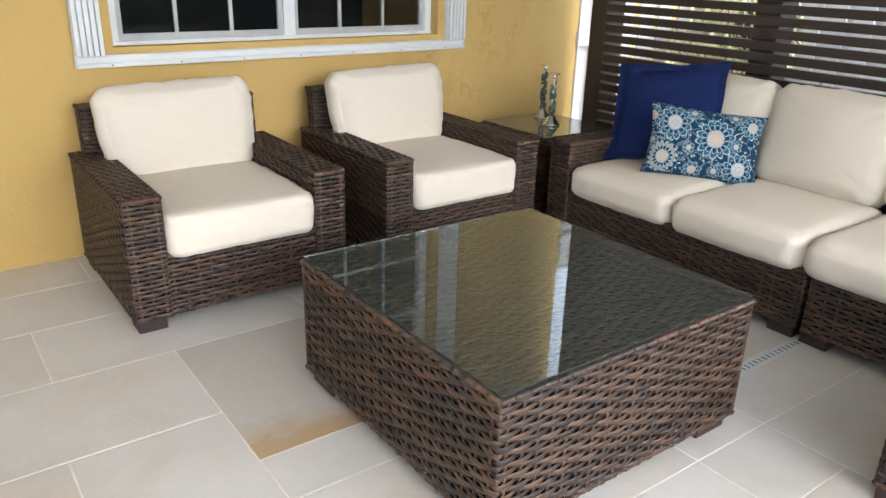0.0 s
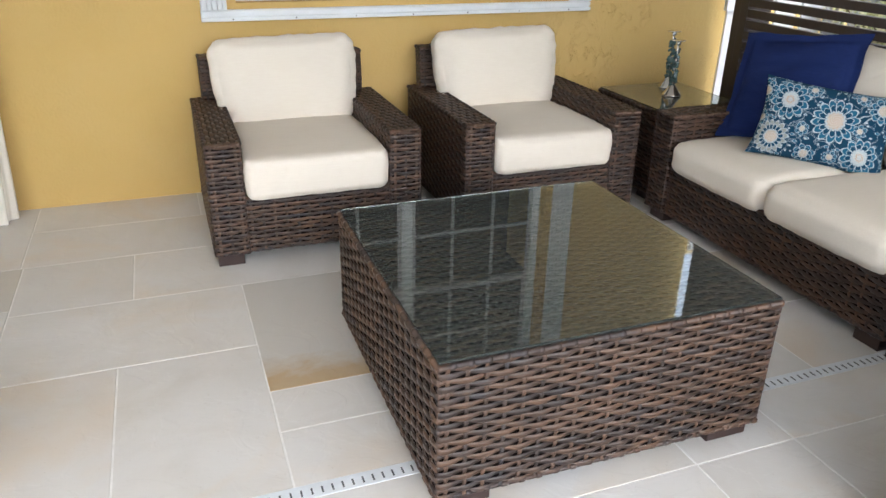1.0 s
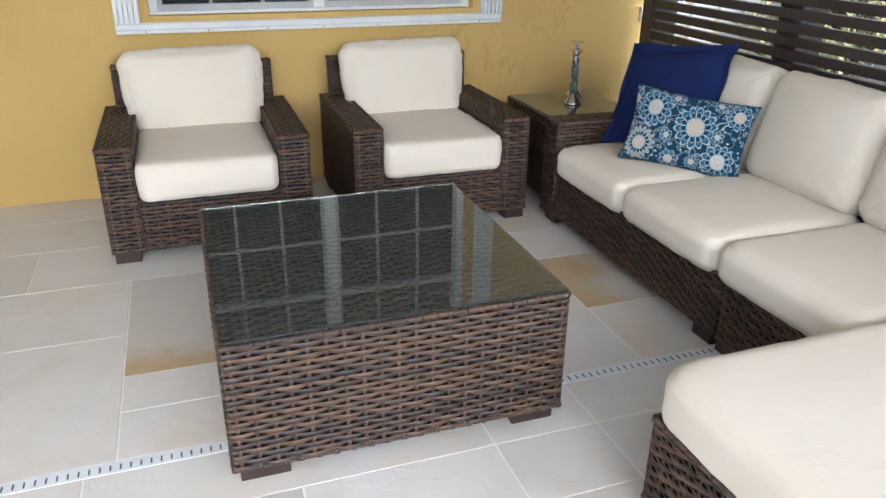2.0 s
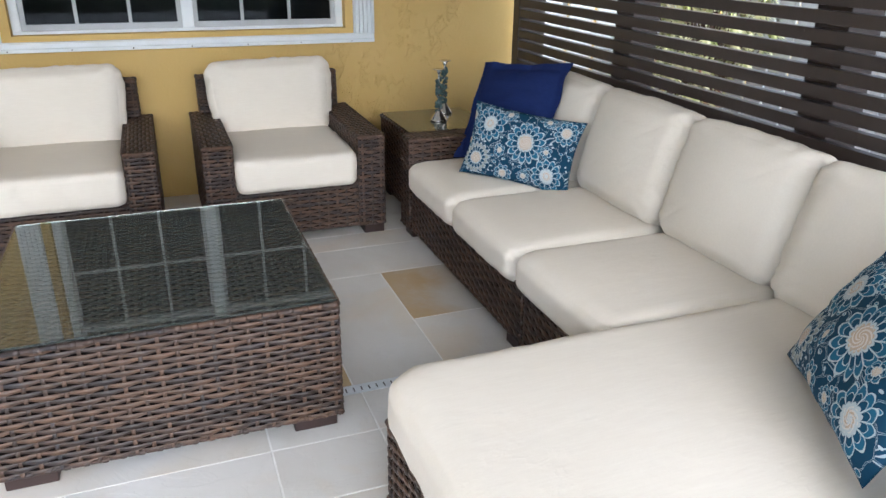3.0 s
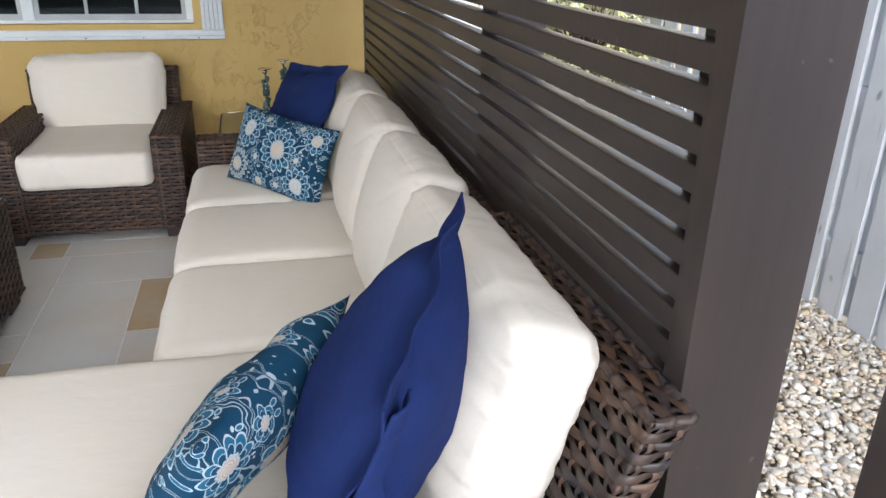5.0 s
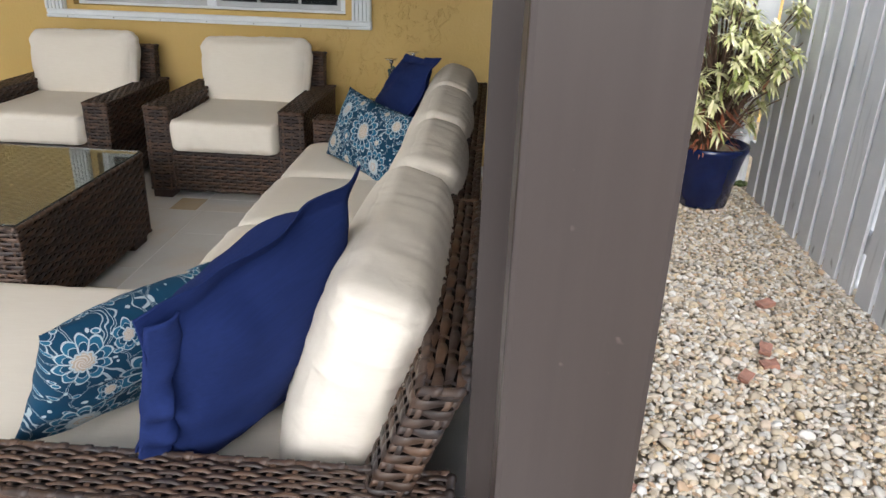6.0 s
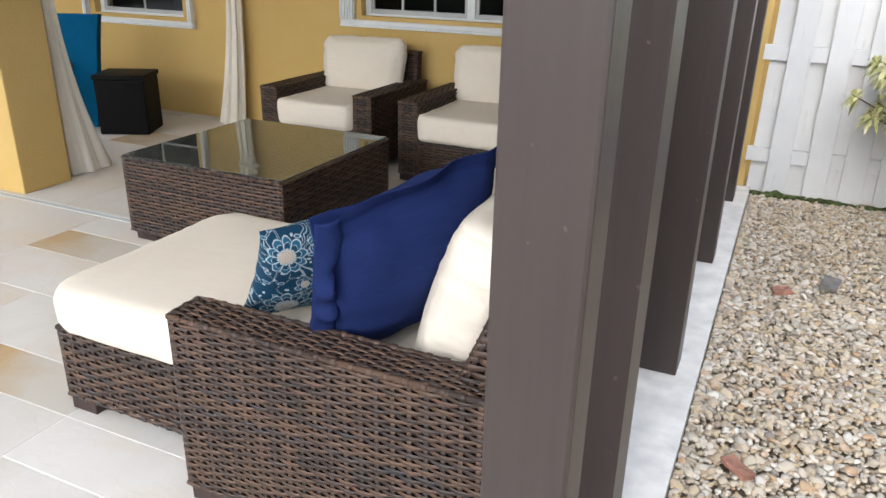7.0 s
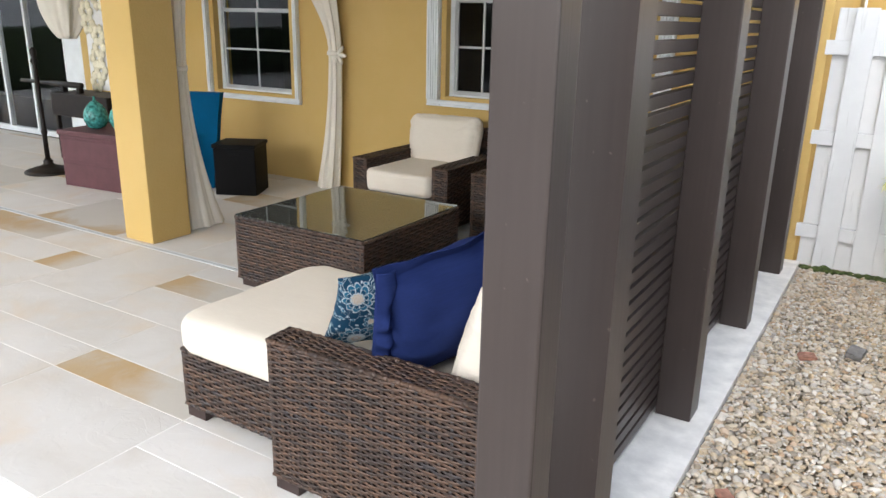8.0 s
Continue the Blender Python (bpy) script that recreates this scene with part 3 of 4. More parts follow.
def throw_pillow(label, mat, centre, right, up, w, h, thick, flange=0.0, seed=0):
    """A knife-edge pillow; right and up lie in its face. A flange is a flat, slightly wavy border."""
    x = Vector(right).normalized()
    z = x.cross(Vector(up)).normalized()
    y = z.cross(x)
    m = Matrix((x, y, z)).transposed().to_4x4()
    m.translation = centre
    n, verts, faces, uvs = 48, [], [], []
    off = Vector((seed * 7.1, seed * 2.3, 0))
    fx, fy = flange / (w / 2), flange / (h / 2)
    for sgn in (1, -1):
        for j in range(n + 1):
            for i in range(n + 1):
                a, b = -math.cos(math.pi * i / n), -math.cos(math.pi * j / n)
                ca, cb = min(1, abs(a) / (1 - fx)), min(1, abs(b) / (1 - fy))
                puff = ((1 - ca ** 2.2) * (1 - cb ** 2.2)) ** 0.5 if ca < 1 and cb < 1 else 0
                pull = 0.05 if flange else 0.085
                px = a * w / 2 * (1 - pull * (1 - abs(b) ** 2) * abs(a) ** 4)
                py = b * h / 2 * (1 - pull * (1 - abs(a) ** 2) * abs(b) ** 4)
                q = Vector((px, py, 0)) * 6 + off
                fold = noise.noise(q * 1.3) * 0.010 * (0.3 + puff) + noise.noise(Vector((q.x * 1.5, q.y * 4.5, 3))) * 0.007 * puff
                rays = math.atan2(py, px) * 5.0
                fold += noise.noise(Vector((rays, math.hypot(px, py) * 3, seed))) * 0.009 * max(ca, cb) ** 3 * min(1, puff * 3)
                wavy = (noise.noise(q * 1.5 + Vector((0, 0, 9))) * 0.024 if flange else 0) * (max(ca, cb) ** 8)
                skin = 0.0022 if flange else 0.0006
                z_ = sgn * (thick / 2 * puff + skin) + wavy + (fold * sgn if puff > 0 else 0)
                verts.append((px, py, z_))
                uvs.append(((a + 1) / 2, (b + 1) / 2))
        base = 0 if sgn > 0 else (n + 1) ** 2
        for j in range(n):
            for i in range(n):
                k = base + j * (n + 1) + i
                q = (k, k + 1, k + n + 2, k + n + 1)
                faces.append(q if sgn > 0 else q[::-1])
    edge = [i for i in range(n)] + [n + j * (n + 1) for j in range(n)] + [(n + 1) * n + n - i for i in range(n)] + [(n + 1) * (n - j) for j in range(n)]
    top = (n + 1) ** 2
    for a, b in zip(edge, edge[1:] + edge[:1]):
        faces.append((a, a + top, b + top, b))
    me = mesh_from("throw_pillow", verts, faces, mat, None, True)
    layer = me.uv_layers.new(name="UVMap")
    for loop in me.loops:
        layer.data[loop.index].uv = uvs[loop.vertex_index]
    ob = new("throw_pillow", me)
    ob.matrix_world = m
    return tagged(ob, label, "pillow", "throw pillows on the sectional")


def feet(parent, spots, size=0.11, height=0.052):
    for x, y in spots:
        block("foot", (x - size / 2, x + size / 2, y - size / 2, y + size / 2, 0, height), FEET, parent, "", 0.004)


# ---- large structure ----
WALL_Y, END_X = 3.83, 3.94
WIN = ((0.92, 2.755, 0.975, 2.62), (-2.02, -0.93, 0.86, 2.52))
DOOR = (-8.6, -4.45, 0.0, 2.12)

cuts_x = sorted({-12.0, END_X, DOOR[0], DOOR[1], *[w[0] for w in WIN], *[w[1] for w in WIN]})
bm = bmesh.new()
for a, b in zip(cuts_x, cuts_x[1:]):
    hole = [w for w in (*WIN, DOOR) if abs(w[0] - a) < 1e-6]
    if hole:
        lo, hi = hole[0][2], hole[0][3]
        if lo > 0:
            add_box(bm, a, b, WALL_Y, WALL_Y + 0.22, -0.1, lo)
        add_box(bm, a, b, WALL_Y, WALL_Y + 0.22, hi, 3.05)
    else:
        add_box(bm, a, b, WALL_Y, WALL_Y + 0.22, -0.1, 3.05)
wall_north = tagged(part("wall_north", bm, STUCCO), "yellow stucco house wall with rough trowelled patches", "wall", kind="structure")

# the house goes on behind: near-black colour for unlit rooms, and its outer side
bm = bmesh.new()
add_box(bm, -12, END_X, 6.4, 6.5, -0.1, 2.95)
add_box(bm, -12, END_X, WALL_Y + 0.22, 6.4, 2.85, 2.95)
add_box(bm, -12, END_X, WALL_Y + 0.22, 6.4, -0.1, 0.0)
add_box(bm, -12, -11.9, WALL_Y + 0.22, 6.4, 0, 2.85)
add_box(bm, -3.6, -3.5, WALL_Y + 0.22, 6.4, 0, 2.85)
tagged(part("wall_indoor", bm, UNLIT_ROOM), "indoor walls behind the windows, coloured near-black for unlit rooms", "wall", kind="structure")
tagged(block("wall_east", (END_X - 0.2, END_X, WALL_Y + 0.22, 6.5, -0.1, 2.95), STUCCO, bevel=0), "yellow stucco end wall of the house", "wall", kind="structure")

# unseen porch roof over the inner half of the terrace, carried by a yellow column and beam
# the ceiling's south edge and whiteness are set to even the light below
tagged(block("ceiling", (-9, 3.84, -3.4, WALL_Y, 3.05, 3.17), CEIL, bevel=0.0), "unseen white porch ceiling, its reach set to shape the light", "ceiling", kind="structure")
tagged(block("beam", (-9, 3.76, 1.44, 1.76, 2.60, 3.05), STUCCO, bevel=0.01), "yellow stucco porch beam", "beam", kind="structure")
tagged(block("header_beam", (3.763, 3.913, -0.60, 3.55, 2.70, 3.05), BROWN, bevel=0.006), "dark brown timber beam on the posts", "beam", kind="structure")
tagged(block("roof", (-12, END_X + 0.3, WALL_Y, 6.7, 2.95, 3.1), CEIL, bevel=0.0), "flat house roof slab", "roof", kind="structure")
tagged(block("column", (-0.43, -0.115, 1.425, 1.775, 0.0, 2.60), STUCCO, bevel=0.008), "square yellow stucco porch column", "column", kind="structure")

ground = tagged(block("ground", (-60, 60, -60, 60, -0.30, -0.06), SOIL, bevel=0), "sandy garden ground", "ground", kind="structure")
floor = tagged(block("floor", (-12, 3.75, -9, WALL_Y, -0.06, -0.0016), GROUT, bevel=0), "terrace of large pale sandstone slabs with white joints", "floor", kind="structure")
kerb = tagged(block("kerb", (3.75, 3.99, -9, WALL_Y, -0.08, 0.004), KERB, bevel=0.004), "white painted concrete kerb beside the gravel", "kerb", kind="structure")

# clipped hedges added on sides the walk never faces, to cut low sky light
ADDED_HEDGE = plain("added_hedge_leaves", (0.035, 0.06, 0.018), 0.9, vary=0.6, scale=9, bump=1.0)
tagged(block("hedge", (-14, 8, -10.6, -9.4, -0.06, 1.9), ADDED_HEDGE, bevel=0.2), "unseen clipped hedge added to block low sky light", "hedge", kind="structure")
tagged(block("hedge", (-13.2, -12.1, -10.5, 4.0, -0.06, 1.3), ADDED_HEDGE, bevel=0.2), "unseen clipped hedge added to block low sky light", "hedge", kind="structure")

# ---- sectional, chairs, tables ----
def window_unit(name, x0, x1, z0, z1, sashes, cols, label):
    win = thing(name, label, "window", kind="structure")
    y = WALL_Y + 0.075
    f = 0.045
    block("frame_head", (x0, x1, y, y + 0.07, z1 - f, z1), WHITE, win)
    g0 = 0.018
    block("frame_sill", (x0, x1, y - 0.01, y + 0.07, z0, z0 + g0), WHITE, win)
    step = (x1 - x0) / sashes
    for k in range(sashes + 1):
        c = x0 + k * step
        a, b = (c, c + f) if k == 0 else ((c - f, c) if k == sashes else (c - 0.032, c + 0.032))
        block("mullion", (a, b, y - 0.004, y + 0.066, z0 + g0, z1 - f), WHITE, win, bevel=0.003)
    mid = (z0 + z1) / 2
    for k in range(sashes):
        a = x0 + k * step + (f if k == 0 else 0.032)
        b = x0 + (k + 1) * step - (f if k == sashes - 1 else 0.032)
        for lo, hi, dy in ((z0 + g0, mid + 0.02, 0.012), (mid - 0.02, z1 - f, 0.036)):
            sash = bmesh.new()
            s = 0.032
            Y0, Y1 = y + dy, y + dy + 0.022
            add_box(sash, a, b, Y0, Y1, lo, lo + s)
            add_box(sash, a, b, Y0, Y1, hi - s, hi)
            add_box(sash, a, a + s * 0.8, Y0 + 0.001, Y1 - 0.001, lo + s, hi - s)
            add_box(sash, b - s * 0.8, b, Y0 + 0.001, Y1 - 0.001, lo + s, hi - s)
            fr = part("sash", sash, SASH, win, "greyish aluminium sash")
            for c in range(1, cols):
                cx = a + (b - a) * c / cols
                block("glazing_bar", (cx - 0.009, cx + 0.009, Y0 + 0.003, Y1 - 0.003, lo + s, hi - s), SASH, fr, bevel=0)
            cz = (lo + hi) / 2
            block("glazing_bar", (a + s * 0.8, b - s * 0.8, Y0 + 0.004, Y1 - 0.004, cz - 0.009, cz + 0.009), SASH, fr, bevel=0)
            g = block("pane", (a + s * 0.7, b - s * 0.7, Y0 + 0.009, Y0 + 0.013, lo + s * 0.7, hi - s * 0.7), PANE, fr, bevel=0)
            g.visible_shadow = False
    return win


def shutter_track(x0, x1, z0, z1, jamb, label):
    """White storm-shutter rails: fluted posts at both sides, a stepped sill rail and a head rail."""
    t = thing("shutter_frame", label, "shutter frame")
    y1 = WALL_Y
    block("sill_rail", (x0, x1, y1 - 0.030, y1, z0, z0 + 0.055), WHITE, t, "", 0.003)
    block("drip_lip", (x0 + 0.004, x1 - 0.004, y1 - 0.052, y1 - 0.0305, z0 + 0.004, z0 + 0.022), WHITE, t, "", 0.003)
    block("track_lip", (x0 + 0.004, x1 - 0.004, y1 - 0.045, y1 - 0.0305, z0 + 0.030, z0 + 0.050), WHITE, t, "", 0.003)
    head = bmesh.new()
    add_box(head, x0, x1, y1 - 0.05, y1, z1 - 0.06, z1, 0.004)
    part("head_rail", head, WHITE, t)
    for a in (x0 + 0.002, x1 - jamb - 0.002):
        stack = bmesh.new()
        add_box(stack, a, a + jamb, y1 - 0.035, y1 - 0.001, z0 + 0.056, z1 - 0.061, 0.002)
        count = max(2, round(jamb / 0.024))
        for k in range(count):
            c = a + (k + 0.5) * jamb / count
            block("shutter_leaf" if jamb > 0.1 else "rail_lip", (c - 0.0095, c + 0.0095, y1 - 0.056, y1 - 0.036, z0 + 0.057, z1 - 0.065), WHITE, t, "", 0.003)
        part("side_rail", stack, WHITE, t)
    for k in range(7):
        c = x0 + 0.15 + k * (x1 - x0 - 0.3) / 6
        bolt = bmesh.new()
        bmesh.ops.create_uvsphere(bolt, u_segments=8, v_segments=5, radius=0.0035, matrix=Matrix.Translation((c, y1 - 0.053, z0 + 0.013)))
        part("bolt", bolt, IRON, t)
    return t


window_unit("window_1", *WIN[0], 2, 3, "white double-hung window pair with glazing bars")
shutter_track(0.745, 2.93, 0.89, 2.70, 0.125, "white aluminium storm shutter frame round the window")
window_unit("window_2", *WIN[1], 1, 2, "white double-hung window with glazing bars")
shutter_track(-2.13, -0.79, 0.775, 2.60, 0.05, "white aluminium shutter rails round the small window")


def armchair():
    """Origin at the front left foot, seat facing -y."""
    t = thing("armchair", "dark brown woven wicker armchair with cream seat and back cushions", "armchair", "armchairs by the wall")
    W, D, A, ARM = 0.925, 0.87, 0.148, 0.537
    for k, x in enumerate((0, W - A)):
        Weave(11 + k).box(x, x + A, 0, D, 0.05, ARM, "fblrt").done("arm", t)
    Weave(13).box(A - 0.008, W - A + 0.008, 0.012, D - 0.1, 0.05, 0.298, "ft").done("seat_base", t)
    back = Weave(14)
    back.box(0.055, W - 0.06, D - 0.085, D - 0.01, 0.30, 0.745, "fblrt", top_along="x")
    back.shear(0.09, 0.30, 1)
    back.done("backrest", t)
    feet(t, ((0.065, 0.06), (W - 0.065, 0.06), (0.065, D - 0.06), (W - 0.065, D - 0.06)))
    cushion("seat_cushion", 0.618, 0.705, 0.178, pose(W / 2, 0.322, 0.377), t, "cream seat cushion", 0.034, 0.016, 0.008, 1, 0.006, corner=0.045)
    cushion("back_cushion", 0.695, 0.435, 0.14, pose(W / 2 - 0.008, 0.708, 0.624, 79, 0, 0) @ pose(0, 0, 0, 0, 0, 1.6), t, "plump cream back cushion", 0.055, 0.046, 0.012, 2, 0.006, taper=0.11, cuts=37, folds=0.0025)
    return t


chair = armchair()
chair.matrix_world = pose(0.645, 2.842, 0)
copy_thing(chair, pose(1.777, 2.835, 0))


def glass_table(x0, x1, y0, y1, z1, name, label, foot):
    t = thing(name, label, "table")
    Weave(21).box(x0, x1, y0, y1, 0.05, z1 - 0.012, "fblrt", top_along="x").done("woven_body", t)
    g = bmesh.new()
    add_box(g, x0 + 0.006, x1 - 0.006, y0 + 0.006, y1 - 0.006, z1 - 0.0065, z1 + 0.0015, 0.0015)
    top = part("glass_top", g, GLASS, t, "clear glass top")
    top.visible_shadow = False
    f = foot / 2 + 0.02
    feet(t, ((x0 + f, y0 + f), (x1 - f, y0 + f), (x0 + f, y1 - f), (x1 - f, y1 - f)), foot)
    return t


glass_table(1.045, 2.058, 1.175, 2.20, 0.463, "coffee_table", "square dark wicker coffee table with a glass top", 0.14)
glass_table(2.88, 3.41, 2.965, 3.53, 0.502, "side_table", "small dark wicker side table with a glass top", 0.09)


def back_cushion(parent, y0, y1, seed, lean=74, dx=0.0, dz=0.0, folds=0.0032, cuts=41, thick=0.185):
    c = (y0 + y1) / 2
    m = pose(3.515 + dx, c, 0.645 + dz, 0, 0, -90) @ pose(0, 0, 0, lean, 0, 0)
    cushion("back_cushion", y1 - y0 - 0.004, 0.46, thick, m, parent, "plump cream back cushion", 0.058, 0.046, 0.012, seed, 0.005, cuts=cuts, folds=folds)


SEAT_Z, BASE_Z = 0.352, 0.295
# two-seat end of the sectional, by the side table
t = thing("sofa_section", "two-seat wicker sofa section with one arm and cream cushions", "sofa", "sections of the sectional")
Weave(31).box(2.80, 3.50, 1.395, 2.69, 0.05, BASE_Z, "ft l", rims=True).done("seat_base", t)
Weave(32).box(2.785, 3.70, 2.692, 2.835, 0.05, 0.537, "fblrt", top_along="x").done("arm", t)
Weave(33).box(3.496, 3.575, 1.395, 2.69, 0.05, 0.775, "fblrt").shear(0.41, 0.45, 0).done("backrest", t)
feet(t, ((2.86, 1.46), (2.86, 2.75), (3.55, 1.46), (3.55, 2.75)))
cushion("seat_cushion", 0.72, 0.625, 0.165, pose(3.125, 2.365, SEAT_Z), t, "cream seat cushion", 0.055, 0.014, 0.012, 5)
cushion("seat_cushion", 0.72, 0.625, 0.165, pose(3.125, 1.738, SEAT_Z), t, "cream seat cushion", 0.055, 0.014, 0.012, 6)
back_cushion(t, 2.07, 2.68, 7)
back_cushion(t, 1.45, 2.065, 8)
# armless single seat
t = thing("sofa_section", "armless single-seat wicker sofa section with cream cushions", "sofa", "sections of the sectional")
Weave(34).box(2.80, 3.50, 0.765, 1.378, 0.05, BASE_Z, "fltr").done("seat_base", t)
Weave(35).box(3.496, 3.575, 0.765, 1.378, 0.05, 0.775, "fblrt").shear(0.41, 0.45, 0).done("backrest", t)
feet(t, ((2.86, 0.83), (2.86, 1.32), (3.55, 0.83), (3.55, 1.32)))
cushion("seat_cushion", 0.72, 0.63, 0.165, pose(3.125, 1.105, SEAT_Z + 0.004), t, "cream seat cushion", 0.055, 0.014, 0.012, 9)
back_cushion(t, 0.83, 1.44, 10)
# chaise
t = thing("chaise_section", "wicker chaise section with one long arm and one long cream cushion", "chaise", "sections of the sectional")
Weave(36, 0.0160, 0.046).box(2.075, 3.50, -0.09, 0.745, 0.05, 0.31, "fblrt").done("seat_base", t)
Weave(37, 0.0118, 0.043).box(2.755, 3.70, -0.262, -0.135, 0.05, 0.585, "fblrt", top_along="x").done("arm", t)
Weave(38).box(3.496, 3.575, -0.20, 0.745, 0.05, 0.80, "fblrt").shear(0.41, 0.45, 0).done("backrest", t)
feet(t, ((2.14, -0.03), (2.14, 0.68), (2.82, -0.20), (3.60, -0.20), (3.55, 0.68)))
cushion("seat_cushion", 1.415, 0.875, 0.17, pose(2.7725, 0.325, 0.381), t, "long cream chaise cushion", 0.048, 0.010, 0.008, 11, corner=0.10)
back_cushion(t, -0.06, 0.80, 12, 73, -0.025, 0.005, 0.0062, 63, 0.205)

throw_pillow("teal pillow printed with pale round flowers", FLORAL, (3.174, 2.193, 0.591), (0.35, -0.369, -0.047), (0.1, 0.064, 0.298), 0.55, 0.35, 0.15, 0, 1)
throw_pillow("navy blue square pillow with a flat flange", NAVY, (3.262, 2.50, 0.69), (0.225, -0.514, 0.06), (0.182, 0.217, 0.43), 0.57, 0.54, 0.15, 0.045, 2)
throw_pillow("teal pillow printed with pale round flowers", FLORAL, (3.03, 0.148, 0.648), (-0.25, -0.433, 0.016), (0.134, -0.096, 0.284), 0.55, 0.36, 0.15, 0, 3)
fold_pillow = throw_pillow("navy blue square pillow with one flange folded over", NAVY, (3.27, 0.09, 0.715), (-0.245, -0.56, -0.10), (0.10, -0.15, 0.38), 0.61, 0.56, 0.25, 0.05, 4)

verts, faces = [], []
for j in range(61):
    e = -0.95 + 1.9 * j / 60
    wav = noise.noise(Vector((e * 3.4, 4, 0)))
    wav2 = noise.noise(Vector((e * 6.5, 9, 2)))
    pinch = math.exp(-((e - 0.22) / 0.10) ** 2)
    for k in range(9):
        q = k / 8
        curl = math.sin(q * 2.4) * (1 - 0.6 * abs(e) ** 2)
        verts.append((0.300 - (0.062 + 0.026 * wav - 0.03 * pinch) * q + 0.012 * wav2 * curl, e * 0.285 + 0.02 * pinch * q,
                      -0.006 - (0.034 + 0.022 * wav2 + 0.016 * pinch) * curl - 0.012 * wav * q))
for j in range(60):
    for k in range(8):
        a = j * 9 + k
        faces.append((a, a + 1, a + 10, a + 9))
flap = raw("folded_flange", verts, faces, NAVY, fold_pillow, "", None, True)
thick = flap.modifiers.new("thickness", "SOLIDIFY")
thick.thickness = 0.005


def candle_holder(x, y, z, h):
    t = thing("candle_holder", "tall silver candle holder strung with teal glass beads", "candle holder", "pair of candle holders")
    part("base", turned([(0.050, 0), (0.051, 0.008), (0.046, 0.012), (0.016, 0.058), (0.009, 0.064)]), CHROME, t, "", True)
    part("stem", turned([(0.006, 0.05), (0.006, h - 0.02)], 10), CHROME, t)
    rng = random.Random(int(x * 1000))
    beads = bmesh.new()
    for k in range(60):
        a, zz = rng.uniform(0, 6.28), rng.uniform(0.055, h - 0.045)
        r = rng.uniform(0.006, 0.013)
        m = Matrix.Translation((math.cos(a) * 0.012, math.sin(a) * 0.012, zz)) @ Euler((a, a * 2, 0)).to_matrix().to_4x4() @ Matrix.Diagonal((r * 1.3, r, r * 0.9, 1))
        bmesh.ops.create_icosphere(beads, subdivisions=1, radius=1, matrix=m)
    part("beads", beads, BEAD, t, "teal glass beads")
    part("cup", turned([(0.006, h - 0.03), (0.014, h - 0.02), (0.012, h - 0.008), (0.006, h - 0.006)], 16), CHROME, t, "", True)
    part("drip_plate", turned([(0.006, h - 0.007), (0.036, h - 0.003), (0.038, h), (0.006, h - 0.002)]), CHROME, t, "", True)
    t.location = (x, y, z)
    return t


candle_holder(3.25, 3.40, 0.5045, 0.315)
candle_holder(3.142, 3.208, 0.5045, 0.298)

# ---- slatted screen and posts ----
screen = thing("privacy_screen", "dark brown horizontal slat privacy screen on square posts", "screen")
for y in (1.047, 2.261, 3.405):
    block("post", (3.763, 3.913, y, y + 0.145, 0.004, 2.70), BROWN, screen, "", 0.006)
end_post = add_box(bmesh.new(), 3.763, 3.913, -0.137, 0.008, 0.004, 2.70)
add_box(end_post, 3.7235, 3.763, -0.137, -0.079, 0.004, 2.70)
part("post", end_post, BROWN, screen)
block("end_batten", (3.7235, 3.7628, 3.39, 3.448, 0.03, 2.66), BROWN, screen, "", 0.003)
slat_mesh = None
for k in range(43):
    z = 0.058 + k * 0.0603
    if slat_mesh is None:
        ob = block("slat", (3.7265, 3.7625, -0.0785, 3.3895, -0.0222, 0.0222), BROWN, screen, "", 0.003)
        slat_mesh = ob.data
    else:
        ob = new("slat", slat_mesh)
        ob.parent = screen
    ob.location.z = z
tagged(block("timber_post", (3.755, 3.902, -0.570, -0.460, 0.004, 2.70), BROWN, None, "", 0.007), "free-standing dark brown painted timber post", "post")

# ---- fence ----
def fence(origin, turn, length, label, pitch, layers, start=0.222):
    t = thing("fence", label, "fence", "white board fences", "structure")
    rng = random.Random(int(length * 10))
    meshes = [block("board", (-0.068, 0.068, -0.009, 0.009, 0, 1.78 + d), FENCE, t, "", 0.003) for d in (0, 0.012, -0.012)]
    datas = [m.data for m in meshes]
    for m in meshes:
        bpy.data.objects.remove(m)
    base = pose(*origin, 0, 0, turn)
    n = int(length / pitch)
    for k in range(n):
        for layer in range(layers):
            ob = new("board", datas[rng.randrange(3)])
            ob.parent = t
            ob.matrix_basis = base @ pose(start + (k - layer / 2) * pitch + rng.uniform(-0.006, 0.006) * layers, 0.062 * layer, -0.02, 0, rng.uniform(-0.5, 0.5), rng.uniform(-1, 1))
    for z in (0.195, 0.86, 1.46):
        rail = block("rail", (0, length, 0.012, 0.050, z, z + 0.095), FENCE, t, "", 0.003)
        rail.matrix_basis = base
    return t


fence((3.928, 3.79, 0), 0, 1.52, "weathered white shadow-box fence with mossy foot", 0.215, 2)
fence((5.47, 3.78, 0), -90, 9.0, "weathered white shadow-box fence along the gravel", 0.18, 2)
tagged(block("wall_neighbour", (3.99, 9.0, 6.0, 6.2, -0.1, 3.0), STUCCO, bevel=0), "yellow stucco wall behind the fence", "wall", kind="structure")

